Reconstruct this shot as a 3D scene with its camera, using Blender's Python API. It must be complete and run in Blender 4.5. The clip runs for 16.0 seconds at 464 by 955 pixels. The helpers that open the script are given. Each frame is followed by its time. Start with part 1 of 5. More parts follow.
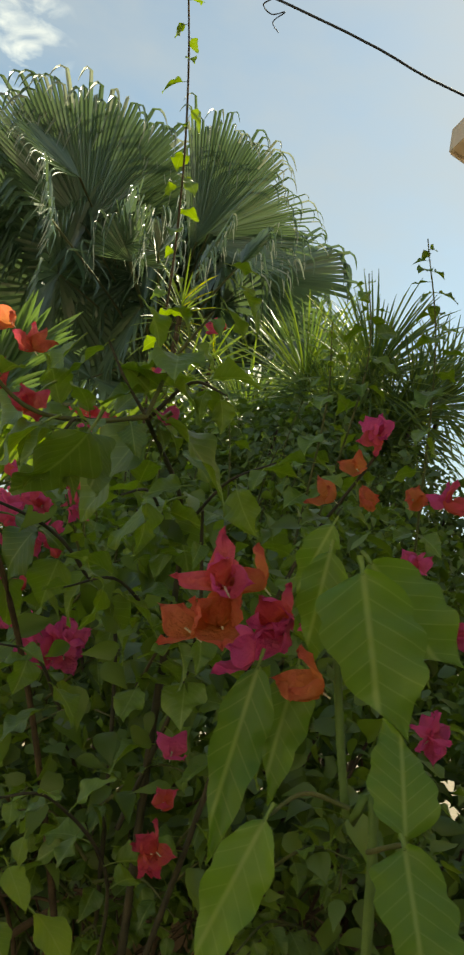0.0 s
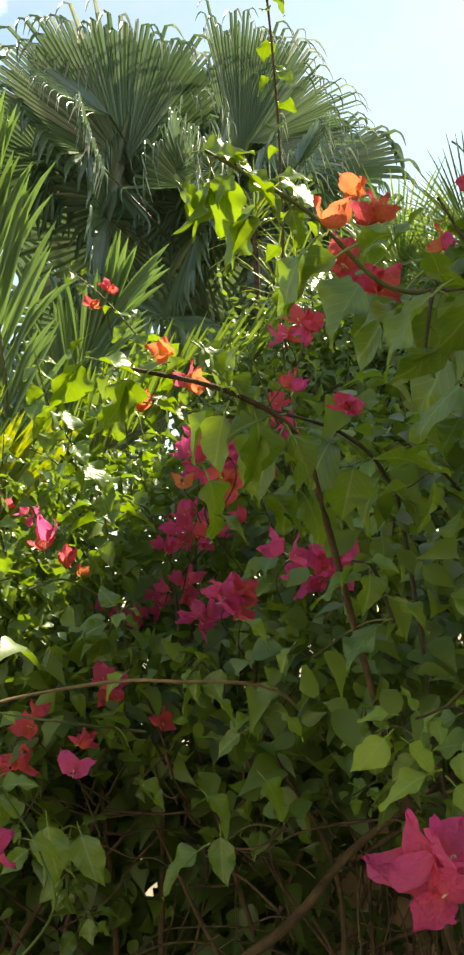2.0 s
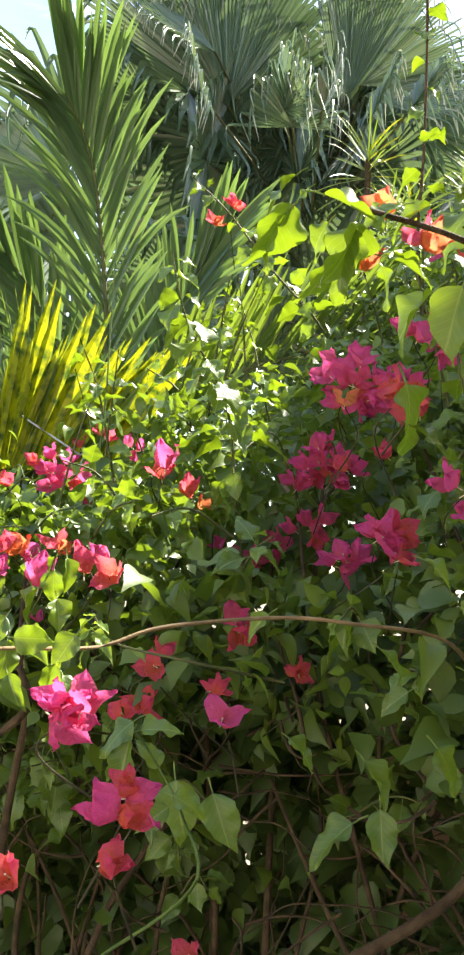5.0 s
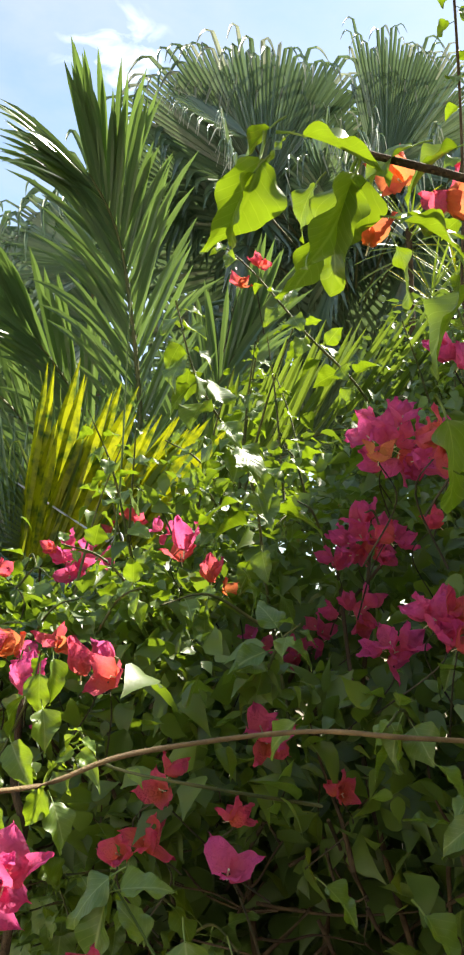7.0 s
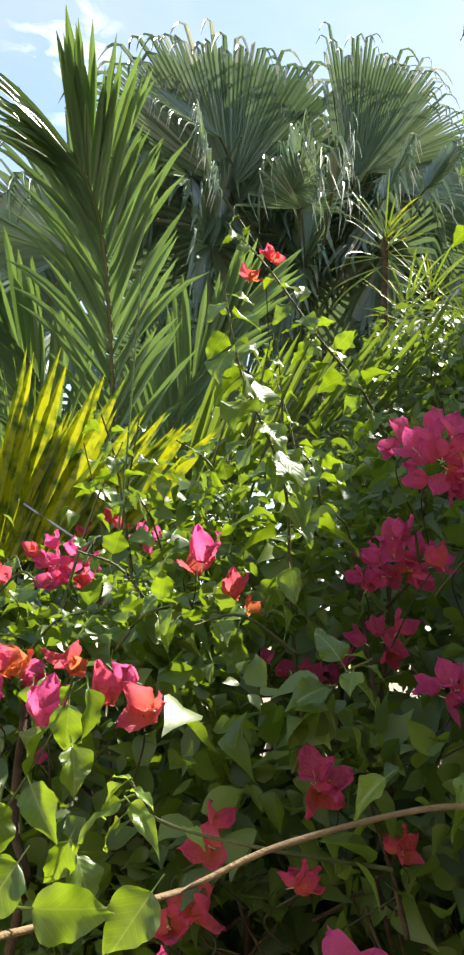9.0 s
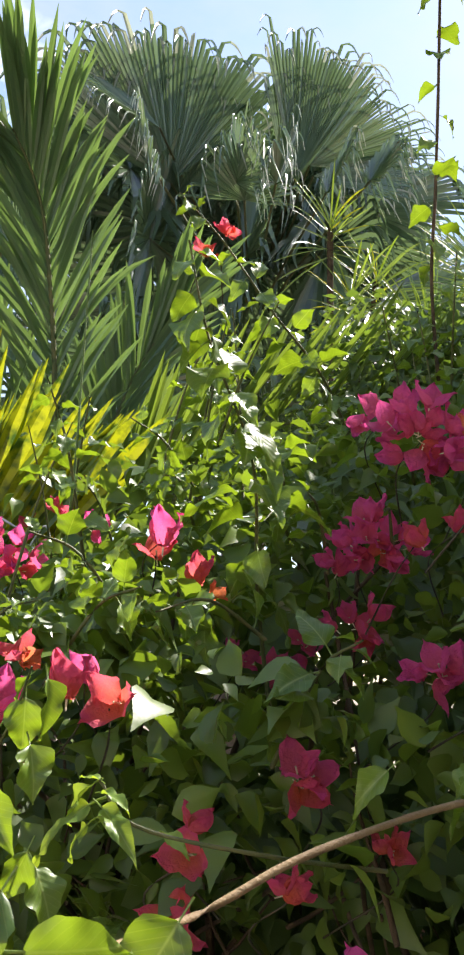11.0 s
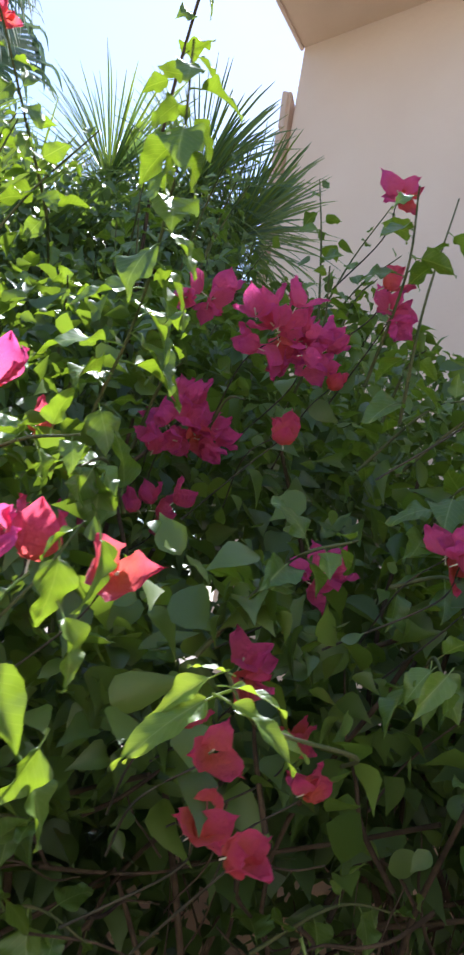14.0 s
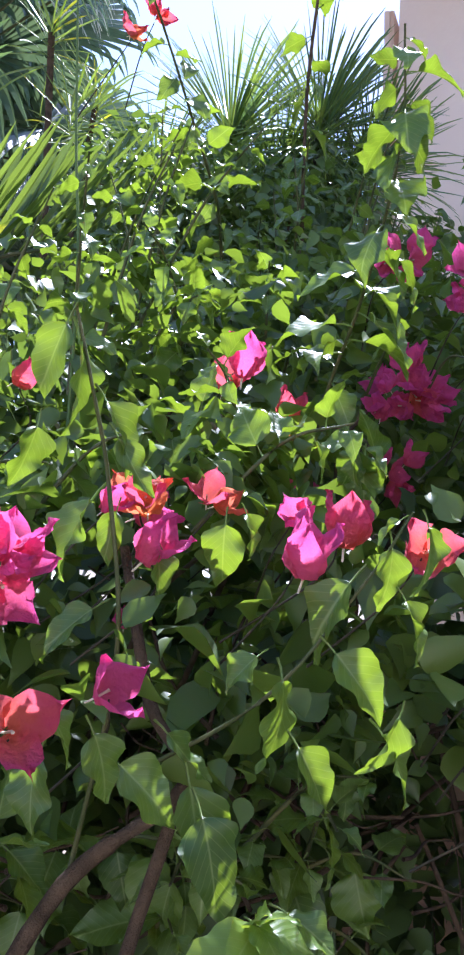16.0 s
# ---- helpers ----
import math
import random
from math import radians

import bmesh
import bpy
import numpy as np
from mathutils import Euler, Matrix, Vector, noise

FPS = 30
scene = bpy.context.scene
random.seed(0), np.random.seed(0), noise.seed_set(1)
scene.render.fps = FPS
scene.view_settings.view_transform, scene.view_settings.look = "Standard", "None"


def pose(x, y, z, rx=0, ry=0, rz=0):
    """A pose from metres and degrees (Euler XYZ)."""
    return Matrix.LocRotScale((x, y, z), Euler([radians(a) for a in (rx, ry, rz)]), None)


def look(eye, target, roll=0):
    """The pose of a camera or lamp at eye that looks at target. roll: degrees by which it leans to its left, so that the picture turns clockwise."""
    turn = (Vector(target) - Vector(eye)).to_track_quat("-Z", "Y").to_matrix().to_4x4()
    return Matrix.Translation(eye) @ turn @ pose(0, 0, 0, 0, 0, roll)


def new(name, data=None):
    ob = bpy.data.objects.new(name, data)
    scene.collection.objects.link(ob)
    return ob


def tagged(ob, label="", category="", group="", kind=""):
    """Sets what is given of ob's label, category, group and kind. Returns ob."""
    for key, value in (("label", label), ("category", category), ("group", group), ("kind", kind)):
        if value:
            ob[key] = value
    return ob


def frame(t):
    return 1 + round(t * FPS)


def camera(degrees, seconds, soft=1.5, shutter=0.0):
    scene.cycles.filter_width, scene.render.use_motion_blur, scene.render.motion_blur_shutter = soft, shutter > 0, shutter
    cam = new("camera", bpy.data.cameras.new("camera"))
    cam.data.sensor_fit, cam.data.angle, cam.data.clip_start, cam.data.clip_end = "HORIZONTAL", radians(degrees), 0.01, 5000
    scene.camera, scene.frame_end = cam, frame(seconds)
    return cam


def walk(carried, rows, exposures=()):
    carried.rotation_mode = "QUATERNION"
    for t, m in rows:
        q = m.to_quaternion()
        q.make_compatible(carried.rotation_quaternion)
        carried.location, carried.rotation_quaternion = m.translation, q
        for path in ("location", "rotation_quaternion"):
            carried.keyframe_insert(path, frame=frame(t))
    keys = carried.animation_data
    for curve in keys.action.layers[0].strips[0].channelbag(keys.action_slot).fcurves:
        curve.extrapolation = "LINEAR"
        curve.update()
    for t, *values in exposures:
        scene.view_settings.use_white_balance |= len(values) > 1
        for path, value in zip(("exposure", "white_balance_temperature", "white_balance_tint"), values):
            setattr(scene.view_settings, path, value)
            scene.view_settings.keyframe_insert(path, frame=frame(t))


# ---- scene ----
cam = camera(28.0, 16.0, 2.4, 0.2)
PATH = [
    (0, (0.004, 0.004, 1.507), (0.394, 1.912, 1.962), 10.7),
    (0.5, (-0.022, 0.061, 1.496), (0.27, 1.993, 1.923), 8.7),
    (1, (-0.093, 0.131, 1.466), (0.2, 2.071, 1.854), 4.0),
    (1.5, (-0.216, 0.154, 1.463), (0.101, 2.107, 1.757), 1.3),
    (2, (-0.279, 0.17, 1.465), (0.001, 2.13, 1.75), -0.4),
    (2.5, (-0.299, 0.183, 1.455), (-0.147, 2.157, 1.736), -0.1),
    (3, (-0.301, 0.186, 1.448), (-0.171, 2.161, 1.732), 0.8),
    (3.5, (-0.346, 0.191, 1.449), (-0.203, 2.166, 1.727), 2.0),
    (4, (-0.383, 0.235, 1.433), (-0.221, 2.218, 1.635), 2.9),
    (4.2, (-0.398, 0.254, 1.431), (-0.229, 2.238, 1.617), 3.0),
    (6.3, (-0.323, 0.604, 1.402), (-0.299, 2.586, 1.67), 2.9),
    (6.5, (-0.314, 0.606, 1.412), (-0.298, 2.586, 1.694), 2.2),
    (7, (-0.315, 0.614, 1.432), (-0.315, 2.576, 1.82), 1.6),
    (7.5, (-0.331, 0.645, 1.444), (-0.317, 2.606, 1.839), 3.0),
    (8, (-0.389, 0.699, 1.446), (-0.363, 2.658, 1.845), 4.1),
    (8.5, (-0.431, 0.738, 1.453), (-0.383, 2.697, 1.854), 4.2),
    (9, (-0.464, 0.763, 1.458), (-0.315, 2.716, 1.861), 3.8),
    (9.5, (-0.485, 0.797, 1.449), (-0.275, 2.745, 1.852), 4.2),
    (10, (-0.473, 0.836, 1.434), (-0.249, 2.782, 1.839), 3.8),
    (10.2, (-0.464, 0.857, 1.431), (-0.237, 2.801, 1.84), 3.8),
    (12.3, (-0.685, 0.88, 1.463), (-0.175, 2.769, 1.874), 3.4),
    (12.5, (-0.718, 0.918, 1.455), (-0.143, 2.788, 1.87), 4.8),
    (13, (-0.719, 1.079, 1.41), (0.067, 2.862, 1.861), 5.6),
    (13.5, (-0.763, 1.149, 1.412), (0.371, 2.729, 1.879), 8.5),
    (14, (-0.921, 1.203, 1.393), (0.444, 2.637, 1.678), 9.5),
    (14.5, (-1.044, 1.251, 1.407), (0.369, 2.653, 1.599), 11.9),
    (15, (-1.085, 1.258, 1.405), (0.333, 2.656, 1.584), 12.2),
    (15.5, (-1.081, 1.25, 1.413), (0.164, 2.81, 1.548), 5.7),
    (16, (-1.074, 1.247, 1.413), (0.095, 2.865, 1.544), 2.6),
]
EXPOSURES = [(0, 1.4, 8300, -3), (1.0, 1.8, 8300, 0), (2.5, 2.18, 7500, 2), (4.2, 2.74, 6700, 11), (6.5, 2.21, 6900, 9), (7.5, 2.02, 6900, 8), (10, 2.13, 6550, 12), (12.5, 1.81, 6200, 19), (14, 2.07, 5600, 18), (15, 2.32, 5350, 21), (15.5, 2.19, 5250, 26), (16, 2.21, 5150, 28)]
walk(cam, [(t, look(eye, target, roll)) for t, eye, target, roll in PATH], EXPOSURES)

# ---- sky and sun ----
SUN_AZ, SUN_EL = radians(52), radians(51)   # azimuth from +y towards +x
sun_dir = Vector((math.sin(SUN_AZ) * math.cos(SUN_EL), math.cos(SUN_AZ) * math.cos(SUN_EL), math.sin(SUN_EL)))
world = bpy.data.worlds.new("sky")
scene.world = world
world.use_nodes = True
wn, wl = world.node_tree.nodes, world.node_tree.links
wn.clear()
w_out = wn.new("ShaderNodeOutputWorld")
w_bg = wn.new("ShaderNodeBackground")
w_sky = wn.new("ShaderNodeTexSky")
w_sky.sky_type = "NISHITA"
w_sky.sun_disc = False
w_sky.sun_elevation, w_sky.sun_rotation = SUN_EL, SUN_AZ
w_sky.dust_density, w_sky.air_density = 0.45, 1.2
w_co = wn.new("ShaderNodeTexCoord")
w_map = wn.new("ShaderNodeMapping")
w_map.inputs["Scale"].default_value = (1.0, 1.0, 2.2)
w_map.inputs["Rotation"].default_value = (0.3, 0.5, 0.4)
w_noise = wn.new("ShaderNodeTexNoise")
w_noise.inputs["Scale"].default_value, w_noise.inputs["Detail"].default_value = 2.6, 9
w_noise.inputs["Roughness"].default_value = 0.58
w_ramp = wn.new("ShaderNodeValToRGB")
w_ramp.color_ramp.elements[0].position, w_ramp.color_ramp.elements[1].position = 0.37, 0.84
w_mix = wn.new("ShaderNodeMixRGB")
w_mix.inputs[2].default_value = (3.6, 3.85, 4.5, 1)
wl.new(w_co.outputs["Generated"], w_map.inputs[0])
wl.new(w_map.outputs[0], w_noise.inputs["Vector"])
wl.new(w_noise.outputs[0], w_ramp.inputs[0])
# thin bright cloud gathers towards the sun
w_sun = wn.new("ShaderNodeVectorMath")
w_sun.operation = "DOT_PRODUCT"
w_sun.inputs[1].default_value = sun_dir
w_veil = wn.new("ShaderNodeMapRange")
w_veil.inputs[1].default_value, w_veil.inputs[2].default_value, w_veil.inputs[4].default_value = 0.87, 0.995, 0.8
w_cover = wn.new("ShaderNodeMath")
w_cover.operation, w_cover.use_clamp = "ADD", True
wl.new(w_co.outputs["Generated"], w_sun.inputs[0])
wl.new(w_sun.outputs["Value"], w_veil.inputs[0])
wl.new(w_veil.outputs[0], w_cover.inputs[0])
wl.new(w_ramp.outputs[0], w_cover.inputs[1])
wl.new(w_cover.outputs[0], w_mix.inputs[0])
wl.new(w_sky.outputs[0], w_mix.inputs[1])
# a small torn wisp of cloud
w_dot = wn.new("ShaderNodeVectorMath")
w_dot.operation = "DOT_PRODUCT"
w_dot.inputs[1].default_value = Vector((-0.125, 0.815, 0.566)).normalized()
w_near = wn.new("ShaderNodeMapRange")
w_near.inputs[1].default_value, w_near.inputs[2].default_value = 0.9978, 1.0002
w_tear = wn.new("ShaderNodeTexNoise")
w_tear.inputs["Scale"].default_value, w_tear.inputs["Detail"].default_value, w_tear.inputs["Distortion"].default_value = 19.0, 10, 0.8
w_torn = wn.new("ShaderNodeMapRange")
w_torn.inputs[1].default_value, w_torn.inputs[2].default_value = 0.46, 0.72
w_both = wn.new("ShaderNodeMath")
w_both.operation = "MULTIPLY"
w_wisp = wn.new("ShaderNodeMixRGB")
w_wisp.inputs[2].default_value = (8.0, 8.3, 8.7, 1)
wl.new(w_co.outputs["Generated"], w_dot.inputs[0])
wl.new(w_dot.outputs["Value"], w_near.inputs[0])
wl.new(w_map.outputs[0], w_tear.inputs["Vector"])
wl.new(w_tear.outputs[0], w_torn.inputs[0])
wl.new(w_near.outputs[0], w_both.inputs[0])
wl.new(w_torn.outputs[0], w_both.inputs[1])
wl.new(w_both.outputs[0], w_wisp.inputs[0])
wl.new(w_mix.outputs[0], w_wisp.inputs[1])
wl.new(w_wisp.outputs[0], w_bg.inputs[0])
w_bg.inputs[1].default_value = 0.064
wl.new(w_bg.outputs[0], w_out.inputs[0])

sun = new("sun", bpy.data.lights.new("sun", "SUN"))
sun.data.energy, sun.data.angle, sun.data.color = 3.25, radians(0.6), (1.0, 0.95, 0.86)
sun.matrix_world = look(sun_dir * 30, (0, 0, 0))


# ---- materials ----
def nodes_of(name):
    m = bpy.data.materials.new(name)
    m.use_nodes = True
    t = m.node_tree
    t.nodes.clear()
    return m, t.nodes, t.links, t.nodes.new("ShaderNodeOutputMaterial")


def ramp(n, stops):
    r = n.new("ShaderNodeValToRGB")
    while len(r.color_ramp.elements) < len(stops):
        r.color_ramp.elements.new(0.5)
    for e, (p, c) in zip(r.color_ramp.elements, stops):
        e.position, e.color = p, (*c, 1)
    return r


def leafy(name, dark, light, through_light, amount=0.4, rough=0.38, island=True, scale=14.0, spec=0.5, veins=False, span=(0.1, 0.85), mottle=0.45):
    """A thin living leaf: a glossy skin over a body that lets some light through."""
    m, n, l, out = nodes_of(name)
    pick = n.new("ShaderNodeNewGeometry").outputs["Random Per Island"] if island else n.new("ShaderNodeObjectInfo").outputs["Random"]
    co = n.new("ShaderNodeTexCoord")
    noise_a = n.new("ShaderNodeTexNoise")
    noise_a.inputs["Scale"].default_value, noise_a.inputs["Detail"].default_value = scale, 5
    l.new(co.outputs["Object"], noise_a.inputs["Vector"])
    mixv = n.new("ShaderNodeMath")
    mixv.operation = "MULTIPLY_ADD"
    mixv.inputs[1].default_value = mottle
    l.new(noise_a.outputs[0], mixv.inputs[0])
    half = n.new("ShaderNodeMath")
    half.operation = "MULTIPLY"
    half.inputs[1].default_value = 1.05 - mottle if mottle < 0.8 else 0.3
    l.new(pick, half.inputs[0])
    l.new(half.outputs[0], mixv.inputs[2])
    col = ramp(n, [(span[0], dark), (span[1], light)])
    l.new(mixv.outputs[0], col.inputs[0])
    skin = col.outputs[0]
    if veins:
        sep = n.new("ShaderNodeSeparateXYZ")
        l.new(co.outputs["Object"], sep.inputs[0])
        ax = n.new("ShaderNodeMath")
        ax.operation = "ABSOLUTE"
        l.new(sep.outputs[0], ax.inputs[0])
        slant = n.new("ShaderNodeMath")
        slant.operation = "MULTIPLY_ADD"
        slant.inputs[1].default_value = -0.9
        l.new(ax.outputs[0], slant.inputs[0])
        l.new(sep.outputs[1], slant.inputs[2])
        freq = n.new("ShaderNodeMath")
        freq.operation = "MULTIPLY"
        freq.inputs[1].default_value = 52.0
        l.new(slant.outputs[0], freq.inputs[0])
        wave = n.new("ShaderNodeMath")
        wave.operation = "SINE"
        l.new(freq.outputs[0], wave.inputs[0])
        side_vein = n.new("ShaderNodeMapRange")
        side_vein.inputs[1].default_value, side_vein.inputs[2].default_value = 0.93, 1.0
        side_vein.inputs[4].default_value = 0.5
        l.new(wave.outputs[0], side_vein.inputs[0])
        mid_vein = n.new("ShaderNodeMapRange")
        mid_vein.inputs[1].default_value, mid_vein.inputs[2].default_value = 0.022, 0.006
        mid_vein.inputs[4].default_value = 0.85
        l.new(ax.outputs[0], mid_vein.inputs[0])
        both = n.new("ShaderNodeMath")
        both.operation = "MAXIMUM"
        l.new(side_vein.outputs[0], both.inputs[0])
        l.new(mid_vein.outputs[0], both.inputs[1])
        tint = n.new("ShaderNodeMixRGB")
        tint.inputs[2].default_value = (0.28, 0.36, 0.10, 1)
        l.new(both.outputs[0], tint.inputs[0])
        l.new(col.outputs[0], tint.inputs[1])
        skin = tint.outputs[0]
    tra = ramp(n, [(span[0], tuple(0.6 * c for c in through_light) if span[0] < 0.2 else tuple(1.6 * c for c in dark)), (span[1], through_light)])
    l.new(mixv.outputs[0], tra.inputs[0])
    fine = n.new("ShaderNodeTexNoise")
    fine.inputs["Scale"].default_value = scale * 9
    l.new(co.outputs["Object"], fine.inputs["Vector"])
    bump = n.new("ShaderNodeBump")
    bump.inputs["Strength"].default_value, bump.inputs["Distance"].default_value = (0.05 if veins else 0.15), 0.002
    l.new(fine.outputs[0], bump.inputs["Height"])
    if veins:
        groove = n.new("ShaderNodeBump")
        groove.inputs["Strength"].default_value, groove.inputs["Distance"].default_value = 0.07, 0.01
        l.new(wave.outputs[0], groove.inputs["Height"])
        l.new(bump.outputs[0], groove.inputs["Normal"])
        bump = groove
    body = n.new("ShaderNodeBsdfPrincipled")
    body.inputs["Roughness"].default_value = rough
    body.inputs["Specular IOR Level"].default_value = spec
    l.new(skin, body.inputs["Base Color"])
    l.new(bump.outputs[0], body.inputs["Normal"])
    thin = n.new("ShaderNodeBsdfTranslucent")
    l.new(tra.outputs[0], thin.inputs[0])
    mix = n.new("ShaderNodeMixShader")
    mix.inputs[0].default_value = amount
    l.new(body.outputs[0], mix.inputs[1])
    l.new(thin.outputs[0], mix.inputs[2])
    l.new(mix.outputs[0], out.inputs[0])
    return m


def solid(name, stops, rough=0.8, scale=8.0, relief=0.4, spec=0.3, stretch=(1, 1, 1), depth=0.004):
    m, n, l, out = nodes_of(name)
    co = n.new("ShaderNodeTexCoord")
    mp = n.new("ShaderNodeMapping")
    mp.inputs["Scale"].default_value = stretch
    l.new(co.outputs["Object"], mp.inputs[0])
    a = n.new("ShaderNodeTexNoise")
    a.inputs["Scale"].default_value, a.inputs["Detail"].default_value = scale, 8
    l.new(mp.outputs[0], a.inputs["Vector"])
    c = ramp(n, stops)
    l.new(a.outputs[0], c.inputs[0])
    b = n.new("ShaderNodeTexNoise")
    b.inputs["Scale"].default_value, b.inputs["Detail"].default_value = scale * 14, 4
    l.new(mp.outputs[0], b.inputs["Vector"])
    bump = n.new("ShaderNodeBump")
    bump.inputs["Strength"].default_value, bump.inputs["Distance"].default_value = relief, depth
    l.new(b.outputs[0], bump.inputs["Height"])
    p = n.new("ShaderNodeBsdfPrincipled")
    p.inputs["Roughness"].default_value = rough
    p.inputs["Specular IOR Level"].default_value = spec
    l.new(c.outputs[0], p.inputs["Base Color"])
    l.new(bump.outputs[0], p.inputs["Normal"])
    l.new(p.outputs[0], out.inputs[0])
    return m


LEAF = leafy("bougainvillea_leaf", (0.038, 0.084, 0.016), (0.138, 0.206, 0.036), (0.27, 0.40, 0.020), 0.37, 0.42, spec=0.56)
LEAF_ONE = leafy("bougainvillea_leaf_near", (0.042, 0.098, 0.015), (0.136, 0.220, 0.032), (0.32, 0.47, 0.014), 0.38, 0.42, spec=0.62, island=False, scale=4, veins=True)
FRESH = leafy("fresh_leaf", (0.110, 0.200, 0.030), (0.220, 0.330, 0.050), (0.44, 0.58, 0.03), 0.46, 0.42, spec=0.4, island=False, scale=4, veins=True)
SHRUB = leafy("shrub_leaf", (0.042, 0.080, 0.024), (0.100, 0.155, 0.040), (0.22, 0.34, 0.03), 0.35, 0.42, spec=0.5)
BIG_LEAF = leafy("broad_leaf", (0.055, 0.130, 0.020), (0.125, 0.230, 0.032), (0.36, 0.54, 0.03), 0.40, 0.34, island=False, scale=4, spec=0.35, veins=True)
FAN = leafy("fan_palm_leaf", (0.056, 0.108, 0.062), (0.135, 0.200, 0.118), (0.20, 0.30, 0.11), 0.24, 0.25, scale=5, spec=0.95)
# pale blade ends, whitened further to stand in for sun glints
FAN_TIP = leafy("pale_glint_tip", (0.20, 0.23, 0.16), (0.42, 0.44, 0.34), (0.40, 0.44, 0.28), 0.35, 0.30, scale=5, spec=0.8)
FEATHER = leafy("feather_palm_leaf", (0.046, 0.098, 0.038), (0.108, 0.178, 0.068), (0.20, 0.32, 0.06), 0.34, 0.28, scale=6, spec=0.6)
# lighter copy of the feather leaf, with sunlight put into its colour
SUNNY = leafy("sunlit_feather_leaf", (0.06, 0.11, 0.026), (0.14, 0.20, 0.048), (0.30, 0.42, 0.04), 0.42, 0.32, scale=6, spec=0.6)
# mottle paints sun dapple and leaf shadows into the colour, along with leaf spots
YELLOW = leafy("sun_dappled_yellow_leaf", (0.035, 0.080, 0.010), (0.30, 0.30, 0.010), (0.55, 0.58, 0.012), 0.45, 0.45, scale=30, spec=0.35, span=(0.46, 0.68), mottle=0.9)


def bract(name, foot, tip, through_light):
    """Papery bract: one hue at its foot running into another towards its tip, with fine veins."""
    m, n, l, out = nodes_of(name)
    co = n.new("ShaderNodeTexCoord")
    pick = n.new("ShaderNodeObjectInfo").outputs["Random"]
    sep = n.new("ShaderNodeSeparateXYZ")
    l.new(co.outputs["Object"], sep.inputs[0])
    cloud = n.new("ShaderNodeTexNoise")
    cloud.inputs["Scale"].default_value, cloud.inputs["Detail"].default_value = 3.0, 6
    l.new(co.outputs["Object"], cloud.inputs["Vector"])
    rise = n.new("ShaderNodeMath")
    rise.operation = "MULTIPLY_ADD"
    rise.inputs[1].default_value = 0.6
    half = n.new("ShaderNodeMath")
    half.operation = "MULTIPLY"
    half.inputs[1].default_value = 0.5
    l.new(cloud.outputs[0], half.inputs[0])
    l.new(sep.outputs[2], rise.inputs[0])
    l.new(half.outputs[0], rise.inputs[2])
    shift = n.new("ShaderNodeMath")
    shift.operation = "MULTIPLY_ADD"
    shift.inputs[1].default_value = 0.22
    l.new(pick, shift.inputs[0])
    l.new(rise.outputs[0], shift.inputs[2])
    col = ramp(n, [(0.42, foot), (0.62, tuple(0.5 * (a + b) for a, b in zip(foot, tip))), (0.84, tip)])
    l.new(shift.outputs[0], col.inputs[0])
    vein = n.new("ShaderNodeTexNoise")
    vein.inputs["Scale"].default_value, vein.inputs["Detail"].default_value = 9.0, 6
    l.new(co.outputs["Object"], vein.inputs["Vector"])
    bump = n.new("ShaderNodeBump")
    bump.inputs["Strength"].default_value, bump.inputs["Distance"].default_value = 0.7, 0.05
    l.new(vein.outputs[0], bump.inputs["Height"])
    body = n.new("ShaderNodeBsdfPrincipled")
    body.inputs["Roughness"].default_value = 0.6
    body.inputs["Specular IOR Level"].default_value = 0.2
    l.new(col.outputs[0], body.inputs["Base Color"])
    l.new(bump.outputs[0], body.inputs["Normal"])
    thin = n.new("ShaderNodeBsdfTranslucent")
    tint = n.new("ShaderNodeMixRGB")
    tint.inputs[0].default_value = 0.5
    tint.inputs[2].default_value = (*through_light, 1)
    l.new(col.outputs[0], tint.inputs[1])
    l.new(tint.outputs[0], thin.inputs[0])
    mix = n.new("ShaderNodeMixShader")
    mix.inputs[0].default_value = 0.5
    l.new(body.outputs[0], mix.inputs[1])
    l.new(thin.outputs[0], mix.inputs[2])
    l.new(mix.outputs[0], out.inputs[0])
    return m


MAGENTA = bract("magenta_bract", (0.88, 0.15, 0.23), (0.86, 0.12, 0.40), (1.0, 0.15, 0.38))
CORAL = bract("coral_bract", (0.84, 0.18, 0.09), (0.82, 0.10, 0.24), (1.0, 0.16, 0.17))
ORANGE = bract("orange_bract", (0.80, 0.30, 0.09), (0.80, 0.17, 0.13), (1.0, 0.29, 0.10))
CREAM = solid("cream_flower", [(0.3, (0.7, 0.6, 0.35)), (0.7, (0.8, 0.75, 0.55))], 0.7, 60)
BARK = solid("brown_bark", [(0.3, (0.042, 0.027, 0.014)), (0.7, (0.125, 0.083, 0.045))], 0.9, 30, 0.8)
GREEN_STEM = solid("green_stem", [(0.3, (0.05, 0.075, 0.02)), (0.7, (0.13, 0.12, 0.04))], 0.6, 30, 0.4)
FRESH_STEM = solid("fresh_stem", [(0.3, (0.06, 0.11, 0.02)), (0.7, (0.11, 0.17, 0.035))], 0.5, 30, 0.3)
DARK_STEM = solid("dark_stem", [(0.3, (0.030, 0.030, 0.016)), (0.7, (0.075, 0.06, 0.032))], 0.7, 30, 0.4)
TAN = solid("tan_stem", [(0.3, (0.17, 0.11, 0.05)), (0.7, (0.30, 0.21, 0.10))], 0.7, 40, 0.4)
